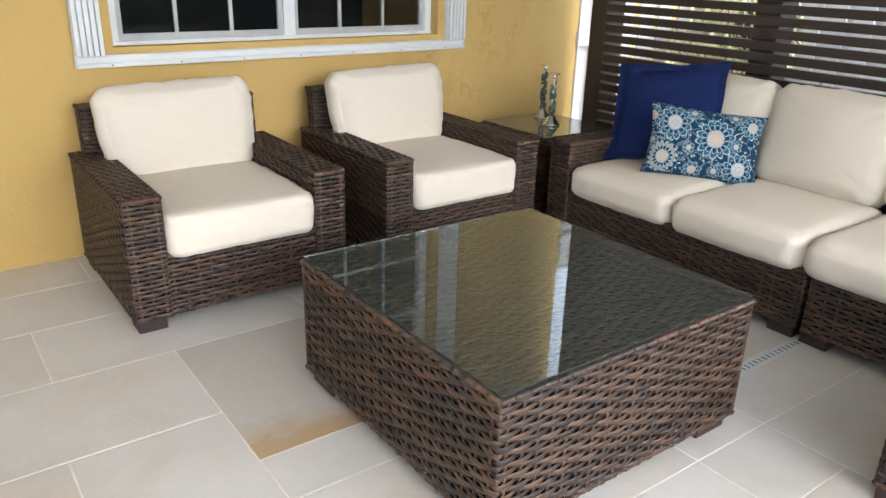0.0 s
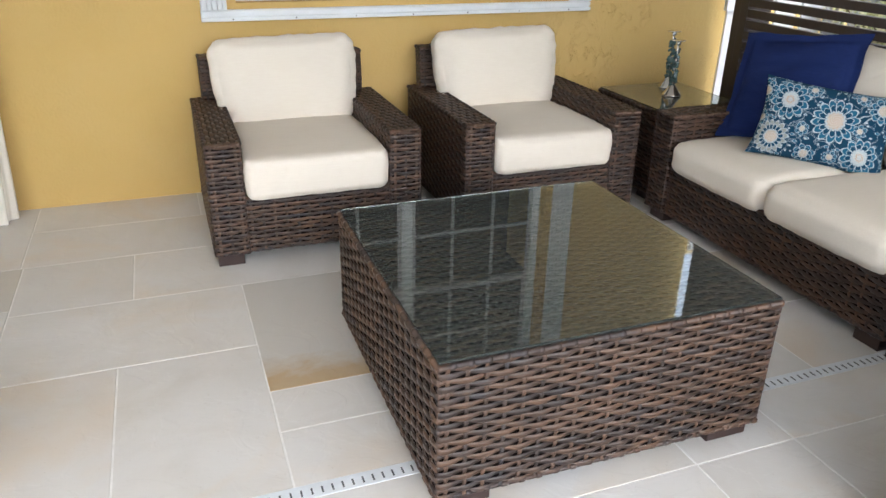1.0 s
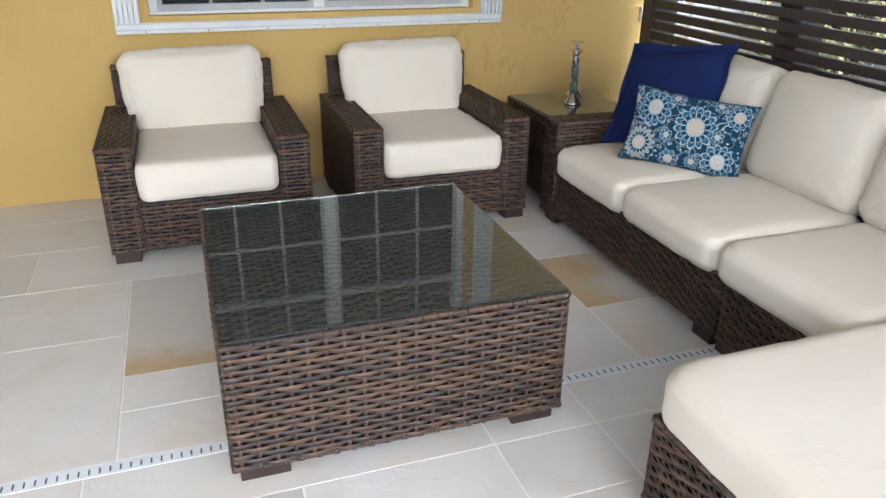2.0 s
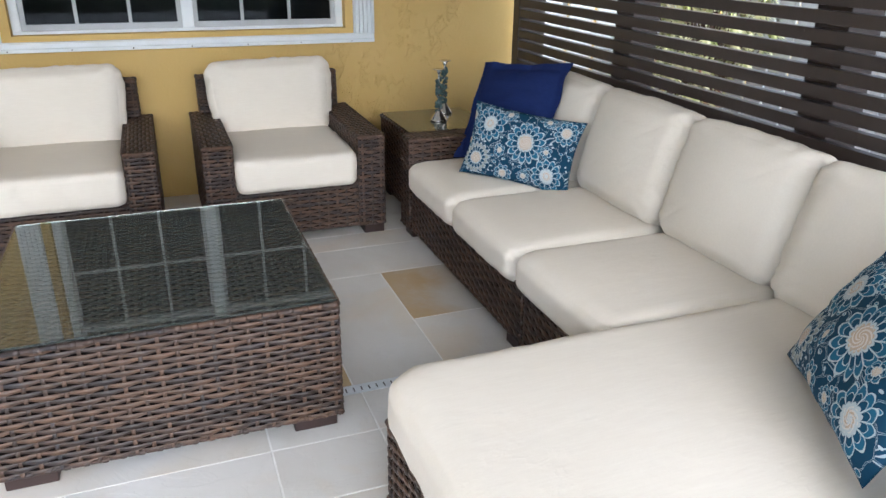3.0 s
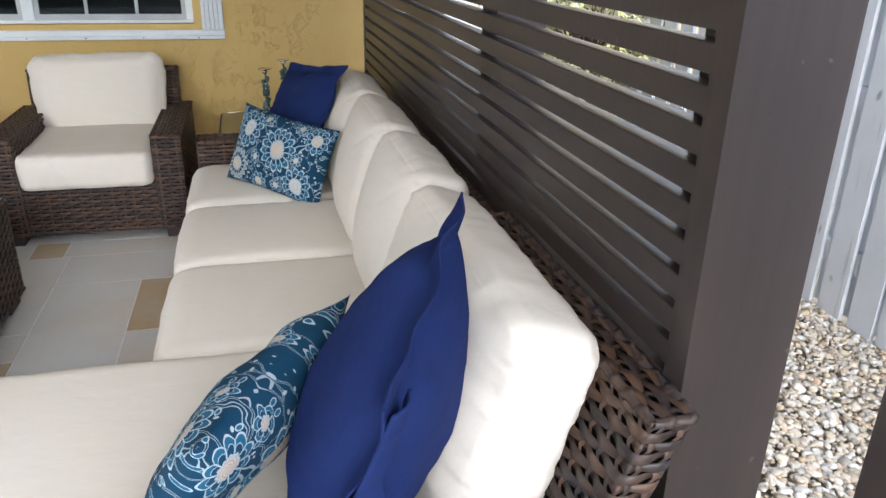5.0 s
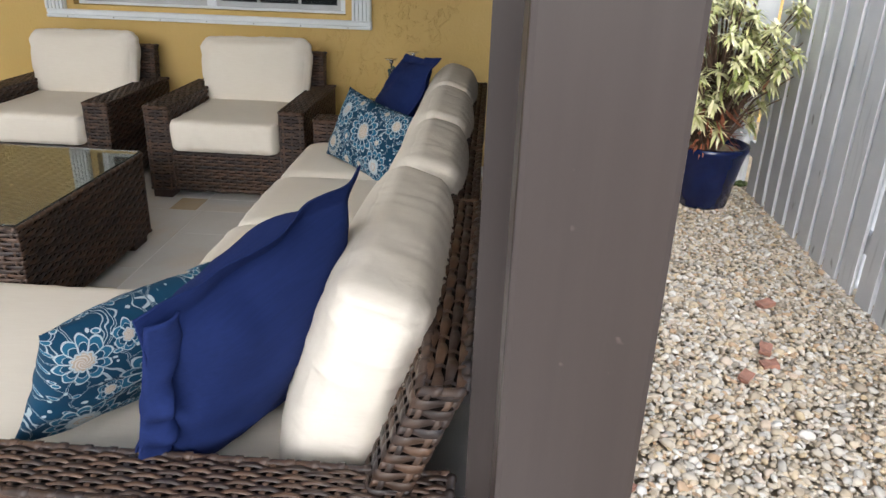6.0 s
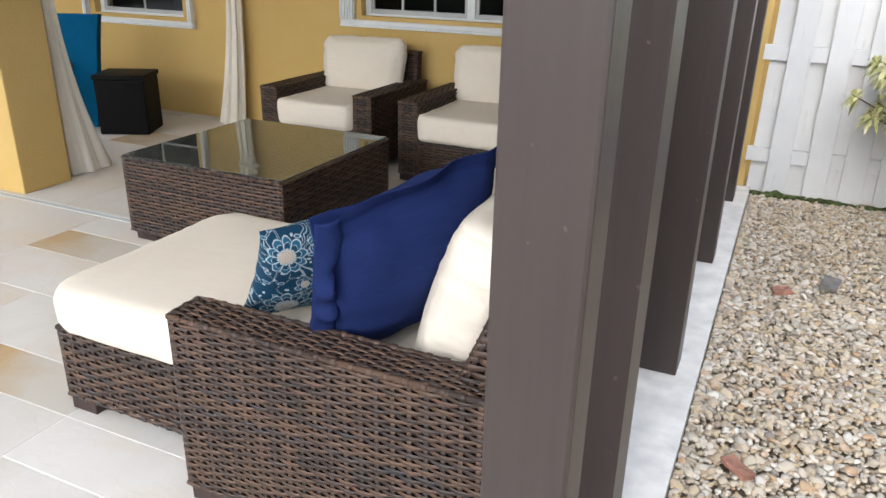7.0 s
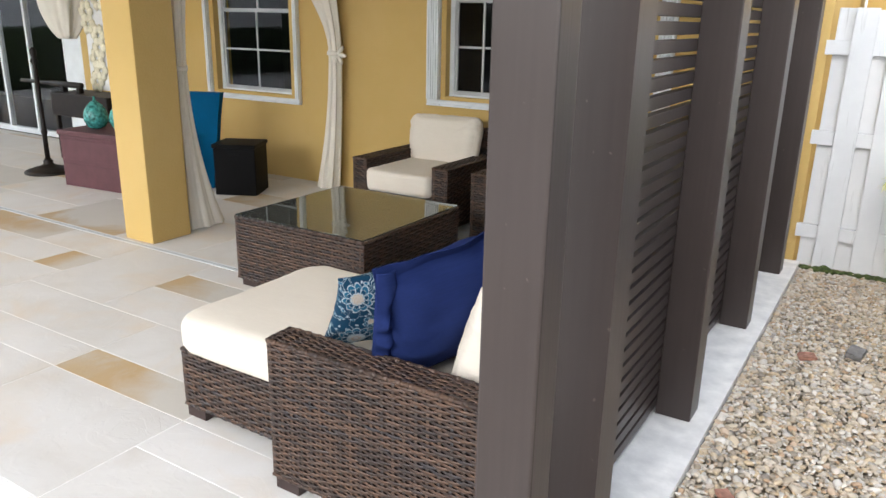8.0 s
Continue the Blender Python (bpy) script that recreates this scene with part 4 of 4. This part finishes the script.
# ---- gravel ----
def pebble_bed():
    rng = np.random.default_rng(5)
    kinds = []
    for level in (1, 2):
        bm = bmesh.new()
        bmesh.ops.create_icosphere(bm, subdivisions=level, radius=1)
        unit = np.array([v.co[:] for v in bm.verts])
        tri = np.array([[v.index for v in f.verts] for f in bm.faces])
        bm.free()
        shapes = []
        for _ in range(10):
            k = rng.normal(0, 1, (3, 3)) * 1.2
            lump = 1 + 0.10 * np.sin(unit @ k[0] * 2) + 0.08 * np.sin(unit @ k[1] * 3 + 1)
            shapes.append(unit * lump[:, None])
        kinds.append((tri, shapes))
    V, F, base = [], [], 0
    spots = []
    y = -1.7
    while y < 3.78:
        step = 0.0165
        for x in np.arange(3.995, 5.48, step):
            spots.append((x + rng.uniform(-.009, .009), y + rng.uniform(-.009, .009)))
        y += step
    for x, y in spots:
        r = rng.lognormal(-4.72, 0.36)
        r = min(max(r, 0.006), 0.021)
        tri, shapes = kinds[1 if y < 2.2 and x < 5.0 else 0]
        s = r * np.array([1.25, 0.95, 0.62]) * rng.uniform(0.8, 1.2, 3)
        a = rng.uniform(0, 6.283)
        t1, t2 = rng.normal(0, 0.3, 2)
        R = np.array(Euler((t1, t2, a)).to_matrix())
        p = (shapes[rng.integers(10)] * s) @ R.T + (max(x, 3.995 + r), y, -0.032 + rng.uniform(-0.004, 0.012) + r * 0.3)
        V.append(p)
        F.append(tri + base)
        base += len(shapes[0])
    V, F = np.concatenate(V), np.concatenate(F)
    me = bpy.data.meshes.new("gravel")
    me.vertices.add(len(V))
    me.vertices.foreach_set("co", V.ravel())
    me.loops.add(F.size)
    me.loops.foreach_set("vertex_index", F.ravel().astype(np.int32))
    me.polygons.add(len(F))
    me.polygons.foreach_set("loop_start", np.arange(0, F.size, 3, dtype=np.int32))
    me.polygons.foreach_set("use_smooth", [True] * len(F))
    me.update(calc_edges=True)
    me.materials.append(PEBBLE)
    return tagged(new("gravel", me), "bed of rounded tan, white and grey river pebbles", "gravel", kind="stuff")


pebble_bed()


def shard(label, mat, x, y, w, d, h, turn, seed):
    bm = bmesh.new()
    add_box(bm, -w / 2, w / 2, -d / 2, d / 2, 0, h)
    bmesh.ops.subdivide_edges(bm, edges=bm.edges[:], cuts=2, use_grid_fill=True)
    for v in bm.verts:
        v.co += noise.noise_vector(v.co * 40 + Vector((seed, 0, 0))) * 0.008
    ob = tagged(part("stone_shard", bm, mat), label, "stone", "broken pieces on the gravel")
    ob.matrix_world = pose(x, y, -0.012, 6, -5, turn)


shard("broken piece of red terracotta tile", BRICK, 4.25, 2.09, 0.085, 0.055, 0.02, 20, 1)
shard("broken piece of red terracotta tile", BRICK, 4.88, 1.46, 0.075, 0.045, 0.02, 70, 3)
shard("broken piece of pale terracotta tile", BRICK, 4.86, 1.34, 0.06, 0.04, 0.02, 10, 4)
shard("broken piece of red terracotta tile", BRICK, 5.02, 1.88, 0.08, 0.045, 0.02, 25, 5)
shard("broken piece of pale terracotta tile", BRICK, 4.17, 0.59, 0.09, 0.05, 0.02, 140, 6)
shard("broken piece of red terracotta tile", BRICK, 4.74, 1.24, 0.06, 0.04, 0.018, 50, 7)
shard("broken piece of dark grey stone", SLATE, 4.46, 2.27, 0.11, 0.075, 0.03, 80, 2)

# ---- potted plant ----
def potted_plant(x, y):
    t = thing("potted_plant", "cobalt glazed pot with a bushy yellow-green variegated shrub", "plant")
    part("pot", turned([(0.15, 0), (0.165, 0.01), (0.212, 0.27), (0.230, 0.34), (0.242, 0.36), (0.242, 0.385), (0.222, 0.39), (0.21, 0.34)], 40), POT, t, "glossy cobalt blue pot", True)
    part("soil", turned([(0.2, 0.30), (0.2, 0.345)], 24), SOIL, t)
    rng = random.Random(8)
    wood = bmesh.new()
    verts, faces = [], []
    tips = []
    while len(tips) < 170:
        d = Vector((rng.gauss(0, 1), rng.gauss(0, 1), rng.gauss(0.25, 0.8))).normalized()
        p = Vector((-0.07, -0.02, 0.92)) + Vector((d.x * 0.60, d.y * 0.42, d.z * 0.56)) * rng.uniform(0.35, 1.0)
        gap = noise.noise(p * 3.1)
        if p.z > 0.50 and gap > -0.16 and all((p - o).length > 0.07 for o in tips):
            tips.append(p)
    for p in tips:
        a = math.atan2(p.y, p.x)
        knots = [Vector((math.cos(a) * 0.05, math.sin(a) * 0.05, 0.33)), Vector((p.x * 0.45, p.y * 0.45, 0.33 + (p.z - 0.33) * 0.62)), p]
        for lo, hi, r0, r1 in ((knots[0], knots[1], 0.008, 0.006), (knots[1], knots[2], 0.006, 0.003)):
            d = hi - lo
            m = Matrix.Translation((lo + hi) / 2) @ d.to_track_quat("Z", "Y").to_matrix().to_4x4()
            bmesh.ops.create_cone(wood, segments=6, radius1=r0, radius2=r1, depth=d.length, matrix=m)
        up = (knots[2] - knots[1]).normalized()
        q = up.to_track_quat("Z", "Y")
        for k in range(rng.randrange(26, 38)):
            a, rise = k * 2.4, rng.uniform(-0.35, 0.9)
            out = (q @ Vector((math.cos(a), math.sin(a), rise))).normalized()
            c = p - up * rng.uniform(0, 0.05)
            L, w = rng.uniform(0.055, 0.105), rng.uniform(0.0075, 0.0115)
            side = out.cross(Vector((0, 0, 1))).normalized() * w
            b = len(verts)
            for e, k2 in ((0, 0.4), (0.35, 1.0), (0.7, 0.8), (1.0, 0.05)):
                v = c + out * (L * e) - Vector((0, 0, L * 0.34 * e * e))
                verts += [tuple(v - side * k2), tuple(v + side * k2)]
            faces += [(b, b + 1, b + 3, b + 2), (b + 2, b + 3, b + 5, b + 4), (b + 4, b + 5, b + 7, b + 6)]
    part("branching_stem", wood, BARK, t)
    dry_v, dry_f = [], []
    for k in range(150):
        a, z = rng.uniform(0, 6.28), rng.uniform(0.40, 0.66)
        c = Vector((math.cos(a) * 0.17 - 0.03, math.sin(a) * 0.17, z))
        out = Vector((math.cos(a), math.sin(a), rng.uniform(-1.0, 0.2))).normalized() * rng.uniform(0.07, 0.13)
        side = out.cross(Vector((0, 0, 1))).normalized() * 0.008
        b = len(dry_v)
        dry_v += [tuple(c - side * 0.4), tuple(c + side * 0.4), tuple(c + out * 0.5 + side), tuple(c + out * 0.5 - side), tuple(c + out)]
        dry_f += [(b, b + 1, b + 2, b + 3), (b + 3, b + 2, b + 4)]
    raw("dry_leaves", dry_v, dry_f, DRY_LEAF, t, "dry rust-brown leaves over the pot")
    m = Nodes("variegated_leaf", 0.45)
    r = m.island()
    m.color(m.ramp(r, (0.0, (0.20, 0.25, 0.06)), (0.18, (0.42, 0.45, 0.15)), (0.45, (0.68, 0.67, 0.34)), (0.97, (0.80, 0.77, 0.50)), (1.0, (0.32, 0.11, 0.05))))
    m.b.inputs["Transmission Weight"].default_value = 0.0
    raw("crown", verts, faces, m.mat, t, "narrow variegated leaves")
    t.location = (x, y, -0.02)


potted_plant(5.08, 3.34)

# moss along the fence foot
bm = bmesh.new()
rng = random.Random(4)
for k in range(260):
    x = rng.uniform(4.0, 5.5)
    r = rng.uniform(0.008, 0.03) * (0.35 + max(0, noise.noise(Vector((x * 4, 0, 0))) + 0.35))
    bmesh.ops.create_icosphere(bm, subdivisions=1, radius=1, matrix=Matrix.Translation((x, 3.76 + rng.uniform(-0.03, 0.02), -0.012)) @ Matrix.Diagonal((r * 1.5, r * 1.1, r * rng.uniform(0.5, 1.1), 1)))
tagged(part("moss", bm, MOSS, None, "", True), "green moss along the foot of the fence", "moss", kind="stuff")

# ---- curtains and far things ----
def curtain(label, top, tie, foot, z_top, z_tie, folds, axis, seed, width=(0.20, 0.055, 0.14), depth=(0.05, 0.04, 0.10)):
    """A hanging curtain gathered at the tie: centres at top, tie and foot."""
    t = thing("curtain", label, "curtain", "porch curtains")
    steps, around = 40, 72
    verts, faces = [], []

    def blend(z, a, b, c):
        if z > z_tie:
            e = (z - z_tie) / (z_top - z_tie)
            e = e * e * (3 - 2 * e)
            return b + (a - b) * e
        e = (z_tie - z) / z_tie
        e = e ** 1.9
        return b + (c - b) * e

    for i in range(steps + 1):
        z = 0.004 + (z_top - 0.004) * i / steps
        cx, cy = blend(z, top[0], tie[0], foot[0]), blend(z, top[1], tie[1], foot[1])
        w, d = blend(z, *width), blend(z, *depth)
        for k in range(around):
            a = 2 * math.pi * k / around
            f = 1 + 0.16 * math.sin(folds * a + seed + z * 0.6) + 0.07 * math.sin((folds * 2 + 1) * a + z)
            lx, ly = math.cos(a) * w * f, math.sin(a) * d * f
            verts.append((cx + (lx if axis == "x" else ly), cy + (ly if axis == "x" else lx), z))
    for i in range(steps):
        for k in range(around):
            a, b = i * around + k, i * around + (k + 1) % around
            faces.append((a, b, b + around, a + around))
    raw("cloth", verts, faces, CURTAIN, t, "", None, True)
    bm = turned([(width[1] * 1.25, -0.02), (width[1] * 1.35, 0), (width[1] * 1.25, 0.02)], 24)
    bmesh.ops.transform(bm, matrix=Matrix.Translation((tie[0], tie[1], z_tie)) @ Matrix.Diagonal((1, depth[1] / width[1] * 1.1, 1, 1) if axis == "x" else (depth[1] / width[1] * 1.1, 1, 1, 1)), verts=bm.verts)
    part("tieback", bm, CURTAIN, t, "", True)
    return t


wall_curtain = curtain("cream curtain tied back against the wall", (-0.62, 3.70), (-0.27, 3.74), (-0.36, 3.70), 2.60, 1.31, 7, "x", 1.0, (0.28, 0.06, 0.115), (0.06, 0.05, 0.085))
bow = bmesh.new()
for a in (-50, 5, 60, 120):
    bmesh.ops.create_uvsphere(bow, u_segments=10, v_segments=7, radius=1, matrix=pose(-0.20, 3.70, 1.30) @ pose(0, 0, 0, 0, a, 0) @ Matrix.Translation((0.05, 0, 0)) @ Matrix.Diagonal((0.055, 0.02, 0.022, 1)))
part("tie_bow", bow, CURTAIN, wall_curtain, "", True)
curtain("cream curtain tied back behind the column", (-0.26, 2.0), (-0.24, 1.90), (-0.23, 2.02), 2.60, 1.25, 7, "y", 2.0, (0.09, 0.045, 0.17), (0.05, 0.04, 0.075))

t = thing("storage_box", "black woven-look plastic storage box with a handle slot", "box")
block("body", (-0.20, 0.20, -0.19, 0.19, 0, 0.445), BLACK, t, "", 0.012)
block("lid", (-0.21, 0.21, -0.20, 0.20, 0.448, 0.485), BLACK, t, "", 0.008)
# no opening: a near-black plate paints the shade inside the slot
block("handle_slot", (-0.06, 0.06, -0.194, -0.188, 0.385, 0.41), SLOT_DARK, t, "", 0.001)
t.matrix_world = pose(-0.90, 3.06, 0, 0, 0, 28)

t = thing("foam_float", "tall blue foam pool float leaning on the wall", "pool float")
verts, faces = [], []
for i in range(13):
    z = 0.93 * i / 12
    w = 0.075 + 0.125 * (z / 0.93) ** 1.5 + 0.012 * math.sin(z * 5)
    for y in (-0.045, 0.045):
        verts += [(-w, y, z), (w, y, z)]
for i in range(12):
    b = i * 4
    faces += [(b, b + 1, b + 5, b + 4), (b + 3, b + 2, b + 6, b + 7), (b + 2, b, b + 4, b + 6), (b + 1, b + 3, b + 7, b + 5)]
faces += [(0, 2, 3, 1), (48, 49, 51, 50)]
raw("float", verts, faces, BLUE, t, "", None, False)
t.matrix_world = pose(-1.30, 2.98, 0, -3, 0, 28)

t = thing("deck_box", "plum resin deck storage box with a panelled front", "box")
block("body", (0, 1.2, 0, 0.55, 0, 0.50), PLUM, t, "", 0.01)
block("lid", (-0.02, 1.22, -0.02, 0.57, 0.503, 0.55), PLUM, t, "", 0.012)
for z in (0.03, 0.27):
    block("front_panel", (0.04, 1.16, -0.012, -0.001, z, z + 0.20), PLUM, t, "", 0.006)
t.matrix_world = pose(-2.49, 2.23, 0, 0, 0, 6)


def gourd(x, y, z, s):
    t = thing("ceramic_vase", "turquoise glazed gourd-shaped ceramic vase", "vase", "turquoise vases")
    part("body", turned([(0.05, 0), (0.085, 0.015), (0.118, 0.08), (0.120, 0.13), (0.105, 0.19), (0.07, 0.24), (0.045, 0.262), (0.032, 0.275)], 30), TURQ, t, "", True)
    part("stalk", turned([(0.026, 0.272), (0.012, 0.295), (0.010, 0.325)], 10), TURQ, t, "", True)
    t.matrix_world = pose(x, y, z) @ Matrix.Scale(s, 4)


gourd(-2.28, 2.50, 0.552, 0.95)
gourd(-1.96, 2.56, 0.552, 0.95)

t = thing("umbrella_stand", "dark iron pole on a round ornate foot", "stand")
part("foot", turned([(0.24, 0), (0.24, 0.02), (0.21, 0.035), (0.20, 0.03), (0.15, 0.055), (0.14, 0.05), (0.06, 0.085), (0.045, 0.10), (0.05, 0.12), (0.03, 0.15)], 32), IRON, t, "", True)
part("pole", turned([(0.026, 0.12), (0.023, 0.40), (0.034, 0.43), (0.022, 0.46), (0.022, 1.12), (0.040, 1.15), (0.022, 1.19), (0.034, 1.23), (0.034, 1.26), (0.012, 1.29)], 18), IRON, t, "", True)
t.location = (-3.2, 2.49, 0)

t = thing("grill_cart", "dark metal grill cart with a round lid bar", "grill")
block("tray", (-0.50, 0.55, -0.22, 0.22, 0.50, 0.76), IRON, t, "", 0.015)
bm = turned([(0.022, -0.95), (0.022, -0.35), (0.034, -0.34), (0.034, 0.24), (0.02, 0.26)], 16)
bmesh.ops.transform(bm, matrix=pose(-0.30, -0.10, 0.845, 0, 90, 0), verts=bm.verts)
part("lid_bar", bm, IRON, t, "", True)
for x in (-0.42, -0.12):
    block("bracket", (x, x + 0.05, -0.13, -0.07, 0.758, 0.83), IRON, t, "", 0.003)
for x, y in ((-0.45, -0.18), (0.5, -0.18), (-0.45, 0.18), (0.5, 0.18)):
    block("leg", (x - 0.02, x + 0.02, y - 0.02, y + 0.02, 0, 0.50), IRON, t, "", 0.003)
t.location = (-3.42, 3.25, 0)

def gathered_shade(x, y, z):
    t = thing("gathered_shade", "beige cloth shade gathered up under the porch roof", "shade")
    verts, faces, n = [], [], 60
    for i in range(25):
        e = i / 24
        w = 0.12 + 0.27 * math.sin(math.pi * min(1, e * 1.15)) ** 0.8 * (1 - 0.25 * e)
        for k in range(n):
            a = 2 * math.pi * k / n
            f = 1 + 0.13 * math.sin(7 * a + e * 3) + 0.07 * math.sin(17 * a - 4 * e) + 0.09 * noise.noise(Vector((math.cos(a) * 2, math.sin(a) * 2, e * 5)))
            verts.append((math.cos(a) * w * f, math.sin(a) * w * 0.6 * f, 1.52 * e))
    for i in range(24):
        for k in range(n):
            a, b = i * n + k, i * n + (k + 1) % n
            faces.append((a, b, b + n, a + n))
    faces.append(tuple(range(n))[::-1])
    raw("cloth", verts, faces, CURTAIN, t, "", None, True)
    t.location = (x, y, z)


gathered_shade(-4.02, 3.4, 1.34)


def flower_garland(x, y, z0, z1):
    t = thing("flower_garland", "white hanging panel with pale yellow cloth flowers", "garland")
    block("panel", (-0.21, 0.21, -0.006, 0.006, 0, z1 - z0), WHITE_CLOTH, t, "", 0.002)
    petal = plain("pale_yellow_cloth", (0.82, 0.77, 0.58), 0.8)
    rng = random.Random(3)
    for k in range(16):
        bm = bmesh.new()
        for j in range(6):
            a = j * math.pi / 3
            m = Matrix.Translation((math.cos(a) * 0.075, -0.02, math.sin(a) * 0.075)) @ Matrix.Diagonal((0.062, 0.014, 0.062, 1))
            bmesh.ops.create_icosphere(bm, subdivisions=1, radius=1, matrix=m)
        f = part("flower", bm, petal, t, "", True)
        f.location = (rng.uniform(-0.15, 0.15), 0, 0.1 + (z1 - z0 - 0.2) * k / 15)
    t.location = (x, y, z0)


flower_garland(-3.44, 3.4, 0.78, 2.9)

# sliding door
t = thing("door_1", "white-framed sliding glass door with dark rooms behind", "door", kind="structure")
for x, wide in ((DOOR[0], 0.09), (-7.2, 0.05), (-6.45, 0.05), (-5.76, 0.045), (-4.93, 0.45)):
    block("frame_stile", (x, x + wide, WALL_Y + 0.05, WALL_Y + 0.12, 0, 2.12), WHITE, t, "", 0.004)
for z in (0, 2.05):
    block("frame_rail", (DOOR[0], DOOR[1], WALL_Y + 0.045, WALL_Y + 0.125, z, z + 0.07), WHITE, t, "", 0.004)
for k in range(2):
    g = block("pane", (DOOR[0] + 0.09 + k * 1.80, DOOR[0] + 1.80 + k * 1.80, WALL_Y + 0.08, WALL_Y + 0.086, 0.07, 2.05), PANE, t, "", 0)
    g.visible_shadow = False

# ---- drain and floor slabs ----
t = thing("floor_drain", "white slotted drain channel across the terrace", "drain", kind="structure")
block("channel", (-6, 3.74, 1.348, 1.400, -0.02, 0.001), DRAIN, t, "", 0.001)
# dark bars laid on the channel stand in for its shaded openings
bm = bmesh.new()
x = -5.9
while x < 3.7:
    add_box(bm, x, x + 0.005, 1.358, 1.382, -0.01, 0.0022)
    x += 0.028
part("slots", bm, SLOT, t)

SLABS = []


def row(y0, y1, *xs):
    SLABS.extend((a, b, y0, y1) for a, b in zip(xs, xs[1:]))


row(3.49, 3.83, -0.14, 0.62, 1.45, 2.10, 2.9, 3.75)
row(3.09, 3.49, -0.14, 0.95, 1.75, 2.4, 3.2, 3.75)
row(2.85, 3.09, 1.30, 2.11, 2.86, 3.75)
row(2.65, 2.85, 1.30, 1.95, 2.11, 2.86, 3.75)
row(2.65, 3.09, -0.13, 0.31, 1.30)
row(2.16, 2.65, -0.13, 0.725)
row(1.40, 2.16, -0.55, 0.265, 0.725)
row(1.86, 2.65, 0.725, 1.35, 2.14)
row(1.645, 1.86, 0.725, 1.40, 2.142)
row(1.40, 1.645, 0.725, 1.90, 2.142)
row(2.31, 2.65, 2.14, 2.95, 3.75)
row(1.40, 2.31, 2.142, 2.51)
row(1.81, 2.31, 2.51, 2.93, 3.75)
row(1.40, 1.81, 2.51, 3.2, 3.75)
row(1.12, 1.348, 0.64, 1.81, 2.16, 3.0, 3.75)
row(0.85, 1.12, 0.64, 1.224, 1.81)
row(0.48, 0.85, 0.64, 1.40, 2.16)
row(0.48, 1.348, -0.10, 0.64)
row(0.85, 1.12, 1.81, 2.16)
row(0.48, 1.12, 2.16, 2.75, 3.75)
row(0.10, 0.48, -0.10, 1.175, 2.5, 3.75)
row(-0.135, 0.10, -0.10, 0.275, 1.175, 2.11, 3.0, 3.75)
row(-0.77, -0.135, 0.20, 1.175, 2.11)
row(-0.37, -0.135, 2.11, 3.0, 3.75)
row(-0.77, -0.37, 2.11, 2.71, 3.75)
row(1.01, 1.348, -2.0, -0.93, -0.10)
row(0.70, 1.01, -1.5, -0.45, -0.10)
row(0.28, 0.70, -2.1, -1.2, -0.10)
row(-0.37, 0.28, -1.9, -1.0, -0.10)
row(1.40, 2.16, -1.6, -0.55)
row(2.70, 3.09, -0.80, -0.13)
row(2.16, 2.70, -1.10, -0.13)
row(3.09, 3.83, -0.95, -0.14)
# the rest of the terrace
rng = random.Random(12)
taken = list(SLABS)
y = -4.0
while y < 3.8:
    h = rng.choice((0.40, 0.62, 0.62, 0.80))
    y1 = min(y + h, 3.83)
    if y < 1.348 < y1 - 0.03:
        y1 = 1.348
    if y < 1.40 and y >= 1.348:
        y, y1 = 1.40, 1.40 + h
    x = -9.5 + rng.uniform(0, 0.5)
    while x < 3.74:
        x1 = min(3.75, x + rng.choice((0.6, 0.8, 1.0, 1.2)))
        pieces = [(x, x1)]
        for a, b, c, d in taken:
            if c < y1 - 0.01 and d > y + 0.01:
                pieces = [q for p, e in pieces for q in ((p, min(e, a)), (max(p, b), e)) if q[1] - q[0] > 0.03]
        for p, e in pieces:
            SLABS.append((p, e, y, y1))
        x = x1
    y = y1
RUSTS = ((2.03, 1.55), (2.03, 2.75))
OCHRES = ((2.70, 2.0), (0.95, 1.0), (2.03, 1.55), (2.03, 2.75), (1.5, 0.0), (-0.5, 2.9), (-0.3, 0.9), (-1.4, 1.2))
for k, (a, b, c, d) in enumerate(SLABS):
    g = 0.0030
    verts = []
    for z, i in ((-0.012, 0), (-0.0006, 0), (0, 0.001)):
        verts += [(a + g + i, c + g + i, z), (b - g - i, c + g + i, z), (b - g - i, d - g - i, z), (a + g + i, d - g - i, z)]
    faces = [(8, 9, 10, 11)] + [(r + i, r + (i + 1) % 4, r + 4 + (i + 1) % 4, r + 4 + i) for r in (0, 4) for i in range(4)]
    ochre = any(a < ox < b and c < oy < d for ox, oy in OCHRES) or (k > 70 and k % 17 == 0)
    stained = not ochre and ((a < 0.9 < b and c < 2.2 < d) or (a < -1.0 < b and c < 1.9 < d) or (a < 2.9 < b and c < -0.5 < d) or (k > 60 and k % 5 == 0))
    raw("slab", verts, faces, RUST_STONE if any(a < ox < b and c < oy < d for ox, oy in RUSTS) else OCHRE_STONE if ochre else EDGE_STONE if stained else PALE_STONE, floor, "ochre sandstone slab" if ochre else "sandstone slab with a rusty edge" if stained else "")
